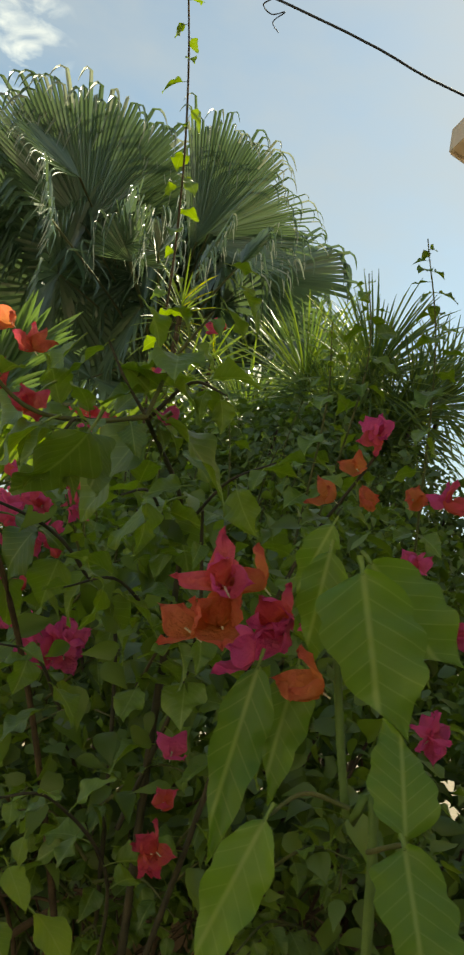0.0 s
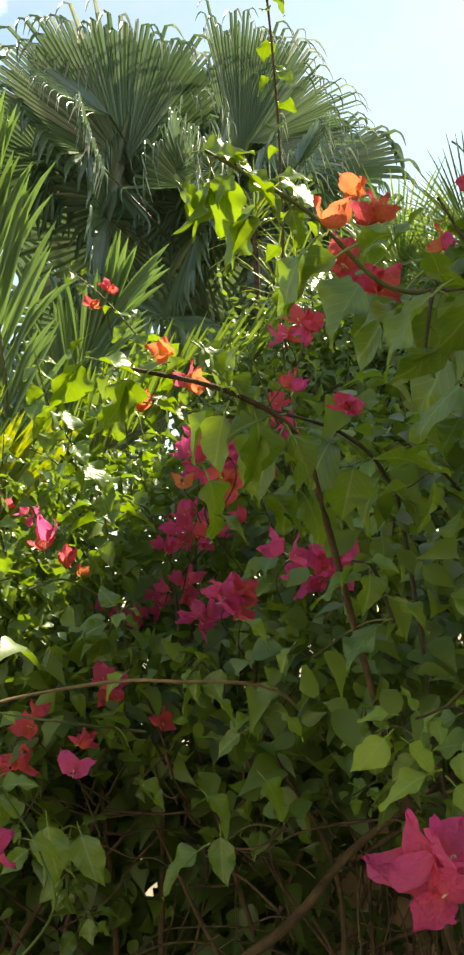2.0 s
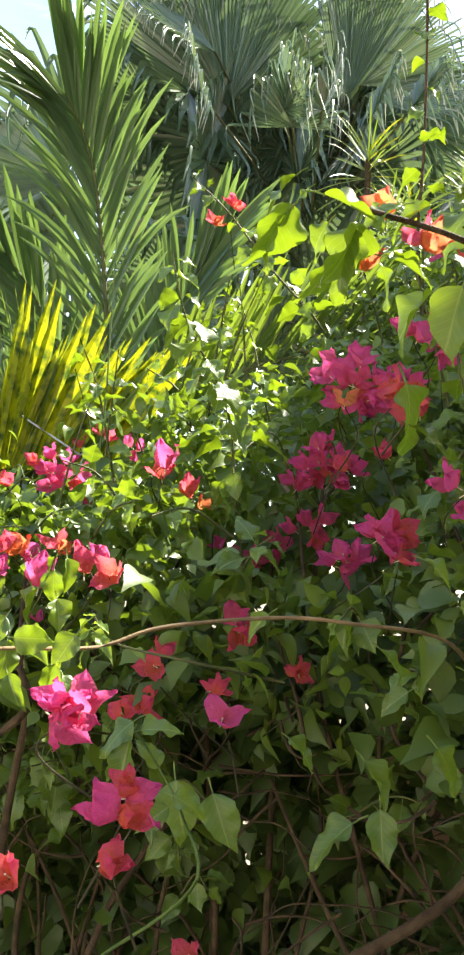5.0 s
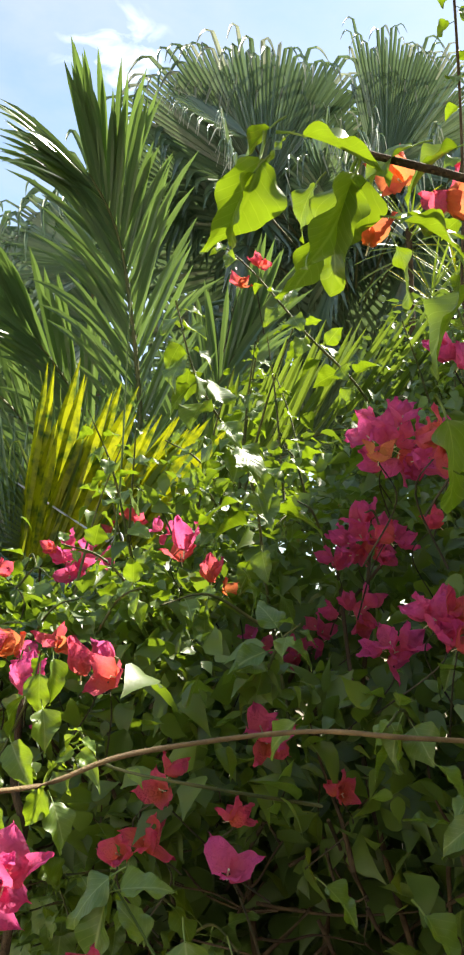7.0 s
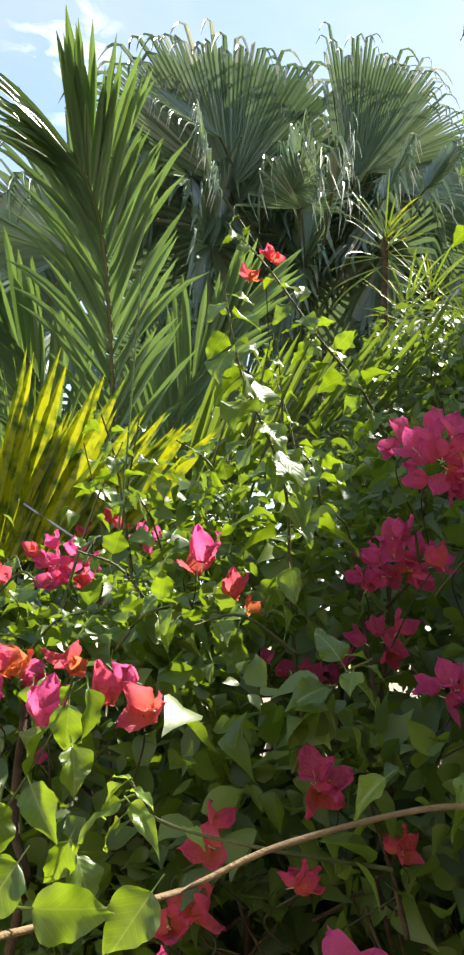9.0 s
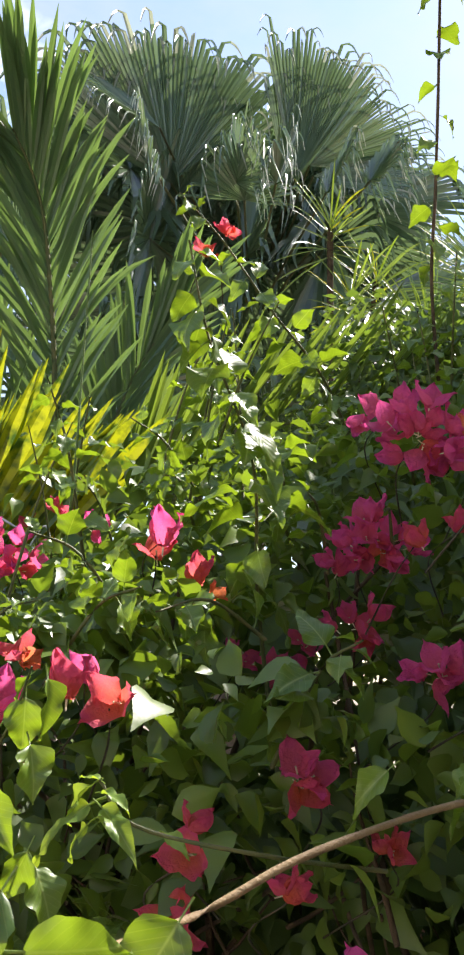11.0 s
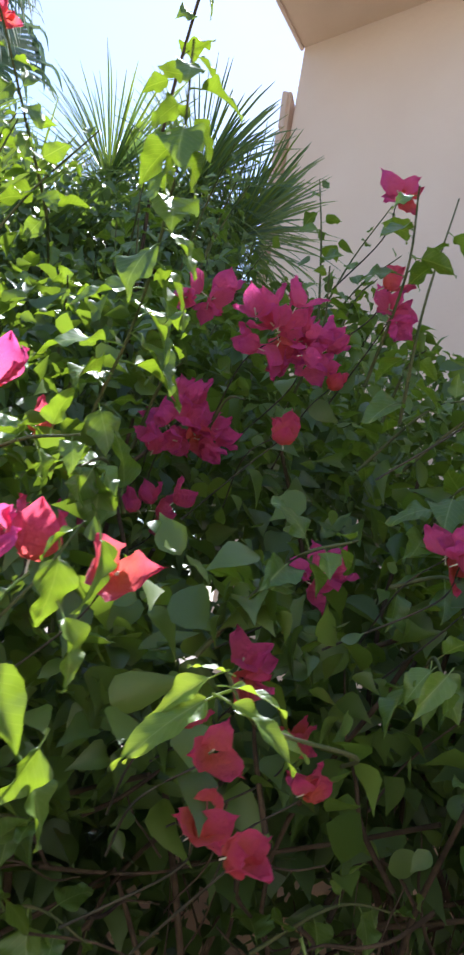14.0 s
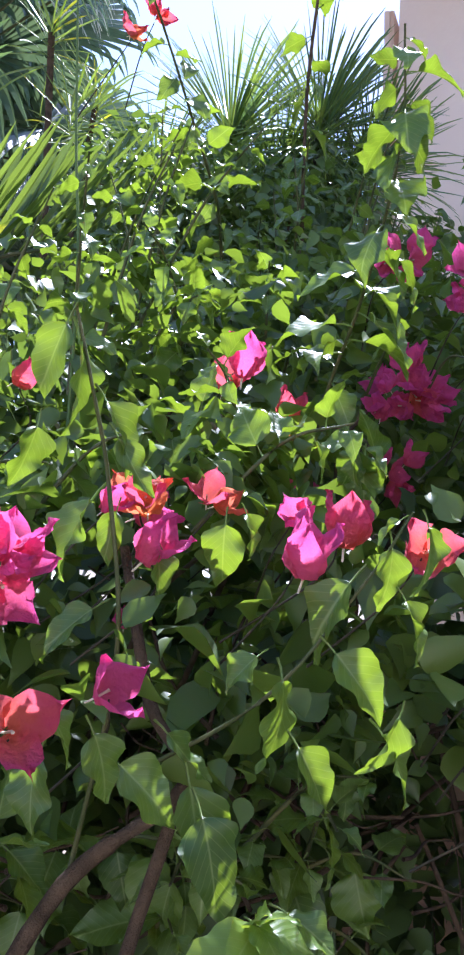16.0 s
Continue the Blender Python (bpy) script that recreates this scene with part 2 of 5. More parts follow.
TRUNK = solid("palm_trunk", [(0.3, (0.06, 0.05, 0.04)), (0.7, (0.16, 0.13, 0.10))], 0.95, 10, 0.9)
STUCCO = solid("peach_stucco", [(0.25, (0.78, 0.62, 0.48)), (0.75, (0.84, 0.69, 0.55))], 0.9, 1.6, 0.5, 0.2)
APRICOT = solid("apricot_stucco", [(0.25, (0.66, 0.42, 0.26)), (0.75, (0.76, 0.51, 0.33))], 0.9, 2.2, 0.5, 0.2)
# pale wash of the unseen wall that throws sunlight back at the hedge
LIME = solid("bounce_wall_wash", [(0.25, (0.66, 0.61, 0.52)), (0.75, (0.78, 0.73, 0.64))], 0.9, 2.0, 0.5, 0.2)
SOFFIT = solid("eave_paint", [(0.3, (0.62, 0.47, 0.35)), (0.7, (0.70, 0.55, 0.42))], 0.85, 2.5, 0.3, 0.2)
ROOF = solid("roof_tile", [(0.3, (0.30, 0.12, 0.07)), (0.7, (0.42, 0.18, 0.10))], 0.85, 4, 0.5, 0.2)
FRAME_PAINT = solid("shutter_paint", [(0.3, (0.60, 0.46, 0.36)), (0.7, (0.68, 0.54, 0.43))], 0.6, 6, 0.2)
SOIL = solid("garden_soil", [(0.3, (0.18, 0.15, 0.105)), (0.7, (0.29, 0.24, 0.175))], 0.95, 3, 0.9)
BLACK = solid("cable_rubber", [(0.3, (0.02, 0.02, 0.02)), (0.7, (0.04, 0.04, 0.045))], 0.6, 10)
METAL = solid("galvanised_wire", [(0.3, (0.35, 0.35, 0.36)), (0.7, (0.5, 0.5, 0.5))], 0.4, 20, 0.2, 0.6)

rng = random.Random(7)
nrg = np.random.default_rng(11)


# ---- builders ----
def link_mesh(name, verts, faces, material, parent=None, label="", smooth=True):
    me = bpy.data.meshes.new(name)
    me.from_pydata(verts, [], faces)
    if smooth:
        me.polygons.foreach_set("use_smooth", [True] * len(me.polygons))
    me.materials.append(material)
    ob = new(name, me)
    ob.parent = parent
    if label:
        tagged(ob, label)
    return ob


def part(name, bm, material, parent, label=""):
    me = bpy.data.meshes.new(name)
    bm.to_mesh(me)
    bm.free()
    me.materials.append(material)
    ob = new(name, me)
    ob.parent = parent
    if label:
        tagged(ob, label)
    return ob


def thing(name, place, label, category, group="", kind=""):
    ob = new(name)
    ob.location = place
    ob.empty_display_size = 0.1
    tagged(ob, label, category, group, kind)
    bpy.context.view_layer.update()
    return ob


def smooth_line(points, steps=6):
    """A Catmull-Rom curve through the points."""
    p = [Vector(q) for q in points]
    p = [2 * p[0] - p[1]] + p + [2 * p[-1] - p[-2]]
    out = []
    for a, b, c, d in zip(p, p[1:], p[2:], p[3:]):
        for k in range(steps):
            t = k / steps
            out.append(0.5 * (2 * b + (c - a) * t + (2 * a - 5 * b + 4 * c - d) * t * t + (3 * b - a - 3 * c + d) * t ** 3))
    return out + [p[-2]]


def tube_data(line, r0, r1, sides=6, wob=0.0, base=0):
    verts, faces = [], []
    n = len(line)
    for k, q in enumerate(line):
        d = (line[min(k + 1, n - 1)] - line[max(k - 1, 0)]).normalized()
        u = d.orthogonal().normalized()
        v = d.cross(u)
        r = (r0 + (r1 - r0) * k / (n - 1)) * (1 + wob * rng.uniform(-1, 1))
        for s in range(sides):
            a = 2 * math.pi * s / sides
            verts.append(tuple(q + (u * math.cos(a) + v * math.sin(a)) * r))
    for k in range(n - 1):
        for s in range(sides):
            a, b = base + k * sides + s, base + k * sides + (s + 1) % sides
            faces.append((a, b, b + sides, a + sides))
    faces.append(tuple(base + s for s in range(sides)))
    faces.append(tuple(base + (n - 1) * sides + s for s in reversed(range(sides))))
    return verts, faces


def local(parent, verts):
    o = parent.location if parent else Vector()
    if parent and parent.parent:
        o = o + parent.parent.location
    return [(x - o.x, y - o.y, z - o.z) for x, y, z in verts]


def tube(name, points, r0, r1, material, parent, sides=6, wob=0.08, steps=6, label=""):
    v, f = tube_data(smooth_line(points, steps), r0, r1, sides, wob)
    return link_mesh(name, local(parent, v), f, material, parent, label)


def leaf_mesh(name, material, width=0.62, fold=0.25, curl=0.25, wave=0.03, tip=0.09, seed=0, stalk=0.28, shape=None):
    """A pointed oval leaf of unit length along +y, its face to +z."""
    r = random.Random(seed)
    outline = shape or [(0.0, 0.03), (0.04, 0.20), (0.12, 0.37), (0.24, 0.47), (0.38, 0.49), (0.52, 0.44), (0.66, 0.33), (0.78, 0.20), (0.88, 0.10), (0.95, tip * 0.35), (1.0, 0.004)]
    rows, phase, lob = 30 if shape else 22, r.uniform(0, 6.3), r.uniform(0, 6.3)
    verts, faces = [], []
    for k in range(rows):
        t = k / (rows - 1)
        i = next(q for q in range(len(outline) - 1) if outline[q + 1][0] >= t)
        (t0, w0), (t1, w1) = outline[i], outline[i + 1]
        w = width * (w0 + (w1 - w0) * (t - t0) / (t1 - t0))
        for s in (-1, -0.7, -0.35, 0, 0.35, 0.7, 1):
            ragged = 0.16 * abs(math.sin(13 * t + lob)) - 0.09 if shape else 0.045 * math.sin(17 * t + 2.1 * lob + 2 * s) + 0.03 * math.sin(31 * t + phase - s)
            x = s * w * (1 + 0.09 * math.sin(7 * t + lob + 1.7 * s) + ragged)
            z = fold * abs(x) - curl * t * t + wave * (math.sin(10 * t + phase + 1.6 * s) + 0.5 * math.sin(19 * t + lob - 2 * s)) * s * s - 0.10 * (s * s) * w
            z += 0.14 * math.sin(phase) * x * t + 0.010 * math.sin(26 * (t - 0.45 * abs(s) * w)) * min(1, 3 * abs(s)) * (1 - abs(s) * 0.6)
            verts.append((x + 0.13 * math.sin(2.5 * t + seed) * t * t, t, z))
    for k in range(rows - 1):
        for s in range(6):
            a = 7 * k + s
            faces.append((a, a + 1, a + 8, a + 7))
    if stalk:
        v, f = tube_data([Vector((0, -stalk, -0.03)), Vector((0, -stalk * 0.5, 0.0)), Vector((0, 0.02, 0.0))], 0.022, 0.014, 4, 0, len(verts))
        verts += v
        faces += f
    me = bpy.data.meshes.new(name)
    me.from_pydata(verts, [], faces)
    me.polygons.foreach_set("use_smooth", [True] * len(me.polygons))
    me.materials.append(material)
    return me


def along(place, tip_dir, face_dir, size, roll=0.0):
    """A pose whose +y goes along tip_dir, whose +z is near face_dir."""
    y = Vector(tip_dir).normalized()
    z = Vector(face_dir)
    z = (z - y * z.dot(y))
    z = z.normalized() if z.length > 1e-4 else y.orthogonal().normalized()
    x = y.cross(z)
    m = Matrix((x, y, z)).transposed().to_4x4()
    return Matrix.Translation(place) @ m @ Matrix.Rotation(roll, 4, "Y") @ Matrix.Scale(size, 4)


def put(name, mesh, parent, m, label=""):
    ob = new(name, mesh)
    ob.parent = parent
    o = parent.location.copy()
    if parent.parent:
        o += parent.parent.location
    ob.matrix_basis = Matrix.Translation(-o) @ m
    if label:
        tagged(ob, label)
    return ob


LEAVES = [leaf_mesh("leaf", LEAF_ONE, w, f + 0.16, c + 0.12, 1.5 * v, tp, k) for k, (w, f, c, v, tp) in enumerate(
    [(0.78, 0.22, 0.16, 0.040, 0.12), (0.84, 0.14, 0.26, 0.055, 0.10), (0.72, 0.36, 0.10, 0.035, 0.13), (0.88, 0.06, 0.30, 0.050, 0.09),
     (0.66, 0.50, 0.22, 0.040, 0.13), (0.80, -0.10, 0.30, 0.050, 0.11), (0.74, 0.28, 0.38, 0.045, 0.12), (0.90, 0.28, 0.18, 0.060, 0.10),
     (0.70, 0.18, -0.14, 0.050, 0.12), (0.62, 0.62, 0.28, 0.035, 0.14)])]

YOUNG = [leaf_mesh("leaf", FRESH, w, f, c, 0.045, 0.13, 60 + k) for k, (w, f, c) in enumerate([(0.66, 0.25, 0.20), (0.58, 0.40, 0.30), (0.72, 0.15, 0.35)])]


def flower_mesh(name, material, opening, seed):
    """Three crumpled, pointed papery bracts round a slim cream tube; about one unit high."""
    r = random.Random(seed)
    verts, faces, mats = [], [], []
    outline = [(0.0, 0.05), (0.06, 0.17), (0.14, 0.29), (0.25, 0.38), (0.38, 0.42), (0.52, 0.40), (0.65, 0.33), (0.77, 0.23), (0.87, 0.13), (0.94, 0.06), (1.0, 0.003)]
    for b in range(3):
        turn = 2 * math.pi * b / 3 + r.uniform(-0.3, 0.3)
        lean, base = opening + r.uniform(-0.2, 0.2), len(verts)
        long, wide, flare, skew = r.uniform(0.9, 1.1), r.uniform(0.9, 1.12), r.uniform(-0.05, 0.22), r.uniform(-0.10, 0.10)
        ca, sa = math.cos(turn), math.sin(turn)
        ph = r.uniform(0, 6.3)
        for t, w in outline:
            for s in (-1, -0.67, -0.33, 0, 0.33, 0.67, 1):
                x = s * w * wide * (1 + 0.05 * math.sin(11 * t + ph + s)) + skew * t * t
                ruffle = 0.10 * math.sin(8 * t + 3.1 * s + ph) * s * s + 0.030 * math.sin(17 * t - 7 * abs(s) + 2 * ph) + 0.018 * r.uniform(-1, 1)
                keel = 0.13 * max(0.0, 1 - 3 * abs(s)) * t
                out_ = t * math.sin(lean) + 0.20 * math.sin(math.pi * t * 0.85) - 0.85 * x * x + 0.04 + ruffle + flare * t ** 3 + keel
                up = (t * math.cos(lean) - 0.10 * flare * t ** 4) * long
                verts.append((ca * out_ - sa * x, sa * out_ + ca * x, up))
        for k in range(len(outline) - 1):
            for s in range(6):
                a = base + 7 * k + s
                faces.append((a, a + 1, a + 8, a + 7))
                mats.append(0)
    v, f = tube_data([Vector((0, 0, -0.25)), Vector((0.02, 0, 0)), Vector((0.03, 0.02, 0.26)), Vector((0.05, 0.02, 0.30))], 0.02, 0.035, 5, 0, len(verts))
    verts += v
    faces += f
    mats += [1] * len(f)
    me = bpy.data.meshes.new(name)
    me.from_pydata(verts, [], faces)
    me.polygons.foreach_set("use_smooth", [True] * len(me.polygons))
    me.materials.append(material)
    me.materials.append(CREAM)
    me.polygons.foreach_set("material_index", mats)
    return me


FLOWERS = {c: [flower_mesh("flower", m, o, 10 + k) for k, o in enumerate((0.12, 0.22, 0.30, 0.38, 0.46, 0.56))]
           for c, m in (("magenta", MAGENTA), ("coral", CORAL), ("orange", ORANGE))}
EYE = Vector((-0.45, 0.5, 1.45))   # about the middle of the path beside the hedge
HUES = {"m": ("magenta", "magenta papery bracts"), "c": ("coral", "coral pink papery bracts"), "o": ("orange", "orange papery bracts")}


def spray(parent, place, letters, size, radius=0.0, twig=True, up=None):
    """A spray of bract flowers round a place; letters: the hue of each flower."""
    c = Vector(place)
    out = (EYE - c).normalized()
    side = Vector((0, 0, 1)).cross(out).normalized()
    if twig:
        parent = tube("twig", [c + Vector((0, 0.01, -0.01)), c + Vector((rng.uniform(-0.03, 0.03), 0.05, -0.05)), c + Vector((rng.uniform(-0.05, 0.05), 0.14, -0.12))],
                      0.0009, 0.0014, DARK_STEM, parent, 5)
    n = len(letters)
    for k, letter in enumerate(letters):
        a, rad = 2.4 * k + rng.uniform(-0.4, 0.4), radius * math.sqrt((k + 0.35) / n) * rng.uniform(0.85, 1.15) if n > 1 else 0.0
        off = side * math.cos(a) * rad + Vector((0, 0, 1)) * math.sin(a) * rad * 0.85 + out * rng.uniform(-0.4, 0.4) * radius
        grow = size * rng.uniform(0.85, 1.12)
        if up:
            axis = Vector(up) + Vector((rng.uniform(-0.2, 0.2), rng.uniform(-0.2, 0.2), 0))
        else:
            axis = Vector((rng.uniform(-0.5, 0.5), rng.uniform(-0.4, 0.3), rng.uniform(0.1, 0.8))) + (off.normalized() * 0.9 if n > 1 else Vector()) + out * 0.45
        axis.normalize()
        m = along(c + off - axis * grow * 0.45, axis.orthogonal(), axis, grow)
        hue, words = HUES[letter]
        put("flower", FLOWERS[hue][rng.randrange(2) if up else rng.randrange(6)], parent, m @ Matrix.Rotation(rng.random() * 6.3, 4, "Z"), words)


SPRAYS = []   # the hedge's flowers: place, hues, size of a flower, radius of the spray


def clear_of_flowers(p):
    """Leaves stand aside in front of the flowers, which reach out to the light."""
    keep = np.ones(len(p), bool)
    for place, letters, size, radius in SPRAYS:
        c = np.array(place)
        d = np.array(EYE) - c
        d /= np.linalg.norm(d)
        s = np.clip((p - c) @ d, -0.02, 0.35)
        keep &= np.linalg.norm(p - c - s[:, None] * d, axis=1) > radius + size * 0.45 + 0.012
    return p[keep]


def shoot(parent, points, r0, r1, count, size, material=GREEN_STEM, bare=0.0, droop=0.35, thorns=True, light=""):
    """A stem with leaves set alternately along it, from its root to its tip."""
    stem = tube("stem", points, r0, r1, material, parent, 6)
    line = smooth_line(points, 10)
    for k in range(count):
        s = bare + (1 - bare) * (k + 0.6) / count
        i = min(int(s * (len(line) - 1)), len(line) - 2)
        q, d = line[i], (line[i + 1] - line[i]).normalized()
        a = k * 2.4 + rng.uniform(-0.5, 0.5)
        u = d.orthogonal().normalized()
        out = u * math.cos(a) + d.cross(u) * math.sin(a)
        z = size * (1.05 - 0.55 * max(0, s - 0.55) / 0.45) * rng.uniform(0.75, 1.2)
        tip = (out + d * 0.3 - Vector((0, 0, droop * rng.uniform(0.0, 2.4)))).normalized()
        face = Vector((rng.uniform(-0.4, 0.4), rng.uniform(-0.6, 0.2), 0.8)) + out * 0.6
        if parent.name.startswith("bougainvillea_hedge") and not len(clear_of_flowers(np.array([q + tip * z * 0.7]))):
            continue
        put("leaf", rng.choice(LEAVES), stem, along(q + tip * z * 0.28, tip, face, z, rng.uniform(-0.5, 0.5)), light)
    return line


LEAF_Y = (0.07, 0.22, 0.42, 0.63, 0.83)
LEAF_W = (0.15, 0.29, 0.31, 0.20, 0.07)
LEAF_V = np.array([(0, 0)] + [(w * k, y) for y, w in zip(LEAF_Y, LEAF_W) for k in (-1, 0, 1)] + [(0, 1)])
LEAF_F = [(0, 2, 1), (0, 3, 2)]
for k in range(4):
    b = 1 + 3 * k
    LEAF_F += [(b, b + 1, b + 4), (b, b + 4, b + 3), (b + 1, b + 2, b + 5), (b + 1, b + 5, b + 4)]
LEAF_F = np.array(LEAF_F + [(13, 14, 16), (14, 15, 16)])
def foliage(name, parent, places, sizes, faces_to, material, label, spread=0.8, hang=0.5, width=1.0):
    """Many small leaves in one mesh; faces_to: where their upper sides turn."""
    n, q = len(places), len(LEAF_V)
    z = faces_to + nrg.normal(0, spread * 0.6, (n, 3))
    z /= np.linalg.norm(z, axis=1)[:, None]
    y = nrg.normal(0, 0.7, (n, 3)) + np.array([0, -0.35, -hang])
    y -= z * (y * z).sum(1)[:, None]
    y /= np.linalg.norm(y, axis=1)[:, None]
    x = np.cross(y, z)
    lx = LEAF_V[None, :, 0] * width * nrg.uniform(0.75, 1.25, (n, 1)) * (1 + nrg.normal(0, 0.05, (n, q)))
    ly = LEAF_V[None, :, 1] + np.zeros((n, 1))
    fold, curl, twist = nrg.uniform(-0.1, 0.95, (n, 1)), nrg.uniform(-0.2, 0.75, (n, 1)), nrg.normal(0, 0.5, (n, 1))
    lz = fold * np.abs(lx) - curl * ly ** 2 + twist * lx * ly + nrg.normal(0, 0.012, (n, q))
    verts = places[:, None] + sizes[:, None, None] * (lx[..., None] * x[:, None] + ly[..., None] * y[:, None] + lz[..., None] * z[:, None])
    tris = (LEAF_F[None] + q * np.arange(n)[:, None, None]).reshape(-1, 3)
    o = np.array(parent.location)
    me = bpy.data.meshes.new(name)
    verts = (verts - o).reshape(-1, 3)
    me.vertices.add(len(verts))
    me.vertices.foreach_set("co", verts.astype(np.float32).ravel())
    me.loops.add(3 * len(tris))
    me.loops.foreach_set("vertex_index", tris.astype(np.int32).ravel())
    me.polygons.add(len(tris))
    me.polygons.foreach_set("loop_start", np.arange(0, 3 * len(tris), 3, dtype=np.int32))
    me.update(calc_edges=True)
    me.polygons.foreach_set("use_smooth", [True] * len(tris))
    me.materials.append(material)
    ob = new(name, me)
    ob.parent = parent
    return tagged(ob, label, kind="stuff")


def waves(p, seed):
    """Smooth noise over places, about -1 to 1."""
    r = np.random.default_rng(seed)
    out = np.zeros(len(p))
    for k in range(9):
        d = r.normal(0, 1, 3)
        out += np.sin(p @ d * (3 + 2.2 * k) + r.uniform(0, 6.3)) / (1 + 0.35 * k)
    return out / 2.6


def palm_strip(verts, faces, start, heading, length, width_at, pleat, normal, droop, steps=9, late=2.0, sway=0.0, kink=2.0):
    """One blade of a palm leaf, bent down by its weight."""
    p, d = Vector(start), Vector(heading).normalized()
    base = len(verts)
    for k in range(steps):
        s = k / (steps - 1)
        w = width_at(s)
        nn = (normal - d * normal.dot(d)).normalized()
        side = d.cross(nn)
        mid = p - nn * w * pleat
        verts += [tuple(p - side * w), tuple(mid), tuple(p + side * w)]
        d = (d + Vector((sway * 0.12, 0, -1)) * droop * (s ** late) * 4 / steps).normalized()
        if s > kink:
            d = (d * 0.45 + Vector((sway * 0.20, -0.45, -1)) * 0.55).normalized()
        p = p + d * length / (steps - 1) * (0.8 if s > kink else 1.0)
    for k in range(steps - 1):
        a = base + 3 * k
        faces += [(a, a + 1, a + 4, a + 3), (a + 1, a + 2, a + 5, a + 4)]


def fan_leaf(parent, hub, axis, normal, radius, spread=300, blades=54, droop=0.8, stalk=None, material=None, join=0.48, label="", late=4.0, hang=1.0, kinks=(0.52, 0.80), tips=False):
    """A pleated fan: blades joined near the hub, free and drooping towards their tips."""
    axis, normal = Vector(axis).normalized(), Vector(normal)
    normal = (normal - axis * normal.dot(axis)).normalized()
    right = axis.cross(normal)
    verts, faces = [], []
    step = radians(spread) / blades
    for k in range(blades):
        a = (k + 0.5) * step - radians(spread) / 2
        d = axis * math.cos(a) + right * math.sin(a) + normal * (0.10 + 0.12 * math.cos(a))
        length = radius * (0.86 + 0.10 * math.cos(a * 0.6)) * rng.uniform(0.92, 1.06)

        def width_at(s, length=length):
            full = min(s, join) * length * math.tan(step / 2) * 1.04 + 0.002
            return full if s < join else max(full * (1 - (s - join) / (1 - join)) ** 0.8, 0.0015)

        palm_strip(verts, faces, hub, d, length * 1.02, width_at, 0.9, normal + Vector((rng.uniform(-0.35, 0.35), 0, rng.uniform(-0.3, 0.3))), droop * rng.uniform(0.7, 1.6), 20, late, rng.uniform(-1, 1) + 0.8 * math.sin(a), rng.uniform(*kinks) if rng.random() < hang else 2.0)
    holder = parent
    if stalk:
        holder = tube("petiole", [stalk, (Vector(stalk) + Vector(hub)) / 2 + Vector((0, 0, 0.08)), hub], 0.012, 0.008, GREEN_STEM, parent, 6)
    frond = link_mesh("frond", local(parent, verts), faces, material or FAN, holder, label, smooth=False)
    if tips:   # the hanging ends are pale; sun glint on them is put into the colour
        frond.data.materials.append(FAN_TIP)
        per = len(faces) // blades
        # how far along each blade the glint-pale colour begins
        dry = [rng.uniform(0.60, 1.05) for k in range(blades)]
        frond.data.polygons.foreach_set("material_index", [int((f % per) / per > dry[f // per]) for f in range(len(faces))])
    return frond


def feather_leaf(parent, points, pairs, length, width, angle=42, lift=0.35, droop=0.25, material=None, normal=(0, -1, 0.2), label="", bare=0.08, taper=0.75):
    """A feathered palm leaf: a midrib with leaflets on both sides."""
    line = smooth_line(points, 12)
    rib = tube("midrib", points, 0.012, 0.003, GREEN_STEM, parent, 6)
    verts, faces = [], []
    nrm = Vector(normal).normalized()
    for k in range(pairs):
        s = bare + (1 - bare) * k / (pairs - 1)
        i = min(int(s * (len(line) - 1)), len(line) - 2)
        q, d = line[i], (line[i + 1] - line[i]).normalized()
        side = d.cross(nrm).normalized()
        for sign in (-1, 1):
            ang = radians(angle * (1.15 - taper * s) + rng.uniform(-9, 9))
            h = d * math.cos(ang) + side * sign * math.sin(ang) + nrm * lift * rng.uniform(0.5, 1.3)
            ln = length * (0.55 + 0.9 * s - 0.75 * s * s) * rng.uniform(0.75, 1.15)
            palm_strip(verts, faces, q, h, ln, lambda t: width * (0.35 + 2.6 * t * (1 - t)) * (1 if t < 0.97 else 0.1), 0.35, nrm, droop * rng.uniform(0.4, 1.5), 7, 1.6, rng.uniform(-1, 1))
    return link_mesh("frond", local(parent, verts), faces, material or FEATHER, rib, label, smooth=False)


# ---- ground and building ----
bm = bmesh.new()
GRID, REACH = 40, 400.0
rows_ = [[bm.verts.new((math.copysign(abs(u) ** 3, u) * REACH, math.copysign(abs(v) ** 3, v) * REACH,
          0.02 * math.sin(7 * u + 11 * v) if max(abs(u), abs(v)) < 0.9 else 0)) for u in np.linspace(-1, 1, GRID)] for v in np.linspace(-1, 1, GRID)]
for a, b in zip(rows_, rows_[1:]):
    for k in range(GRID - 1):
        bm.faces.new((a[k], a[k + 1], b[k + 1], b[k]))
ground = part("ground", bm, SOIL, None)
tagged(ground, "dry sandy garden soil under the shrubs", "ground", kind="structure")

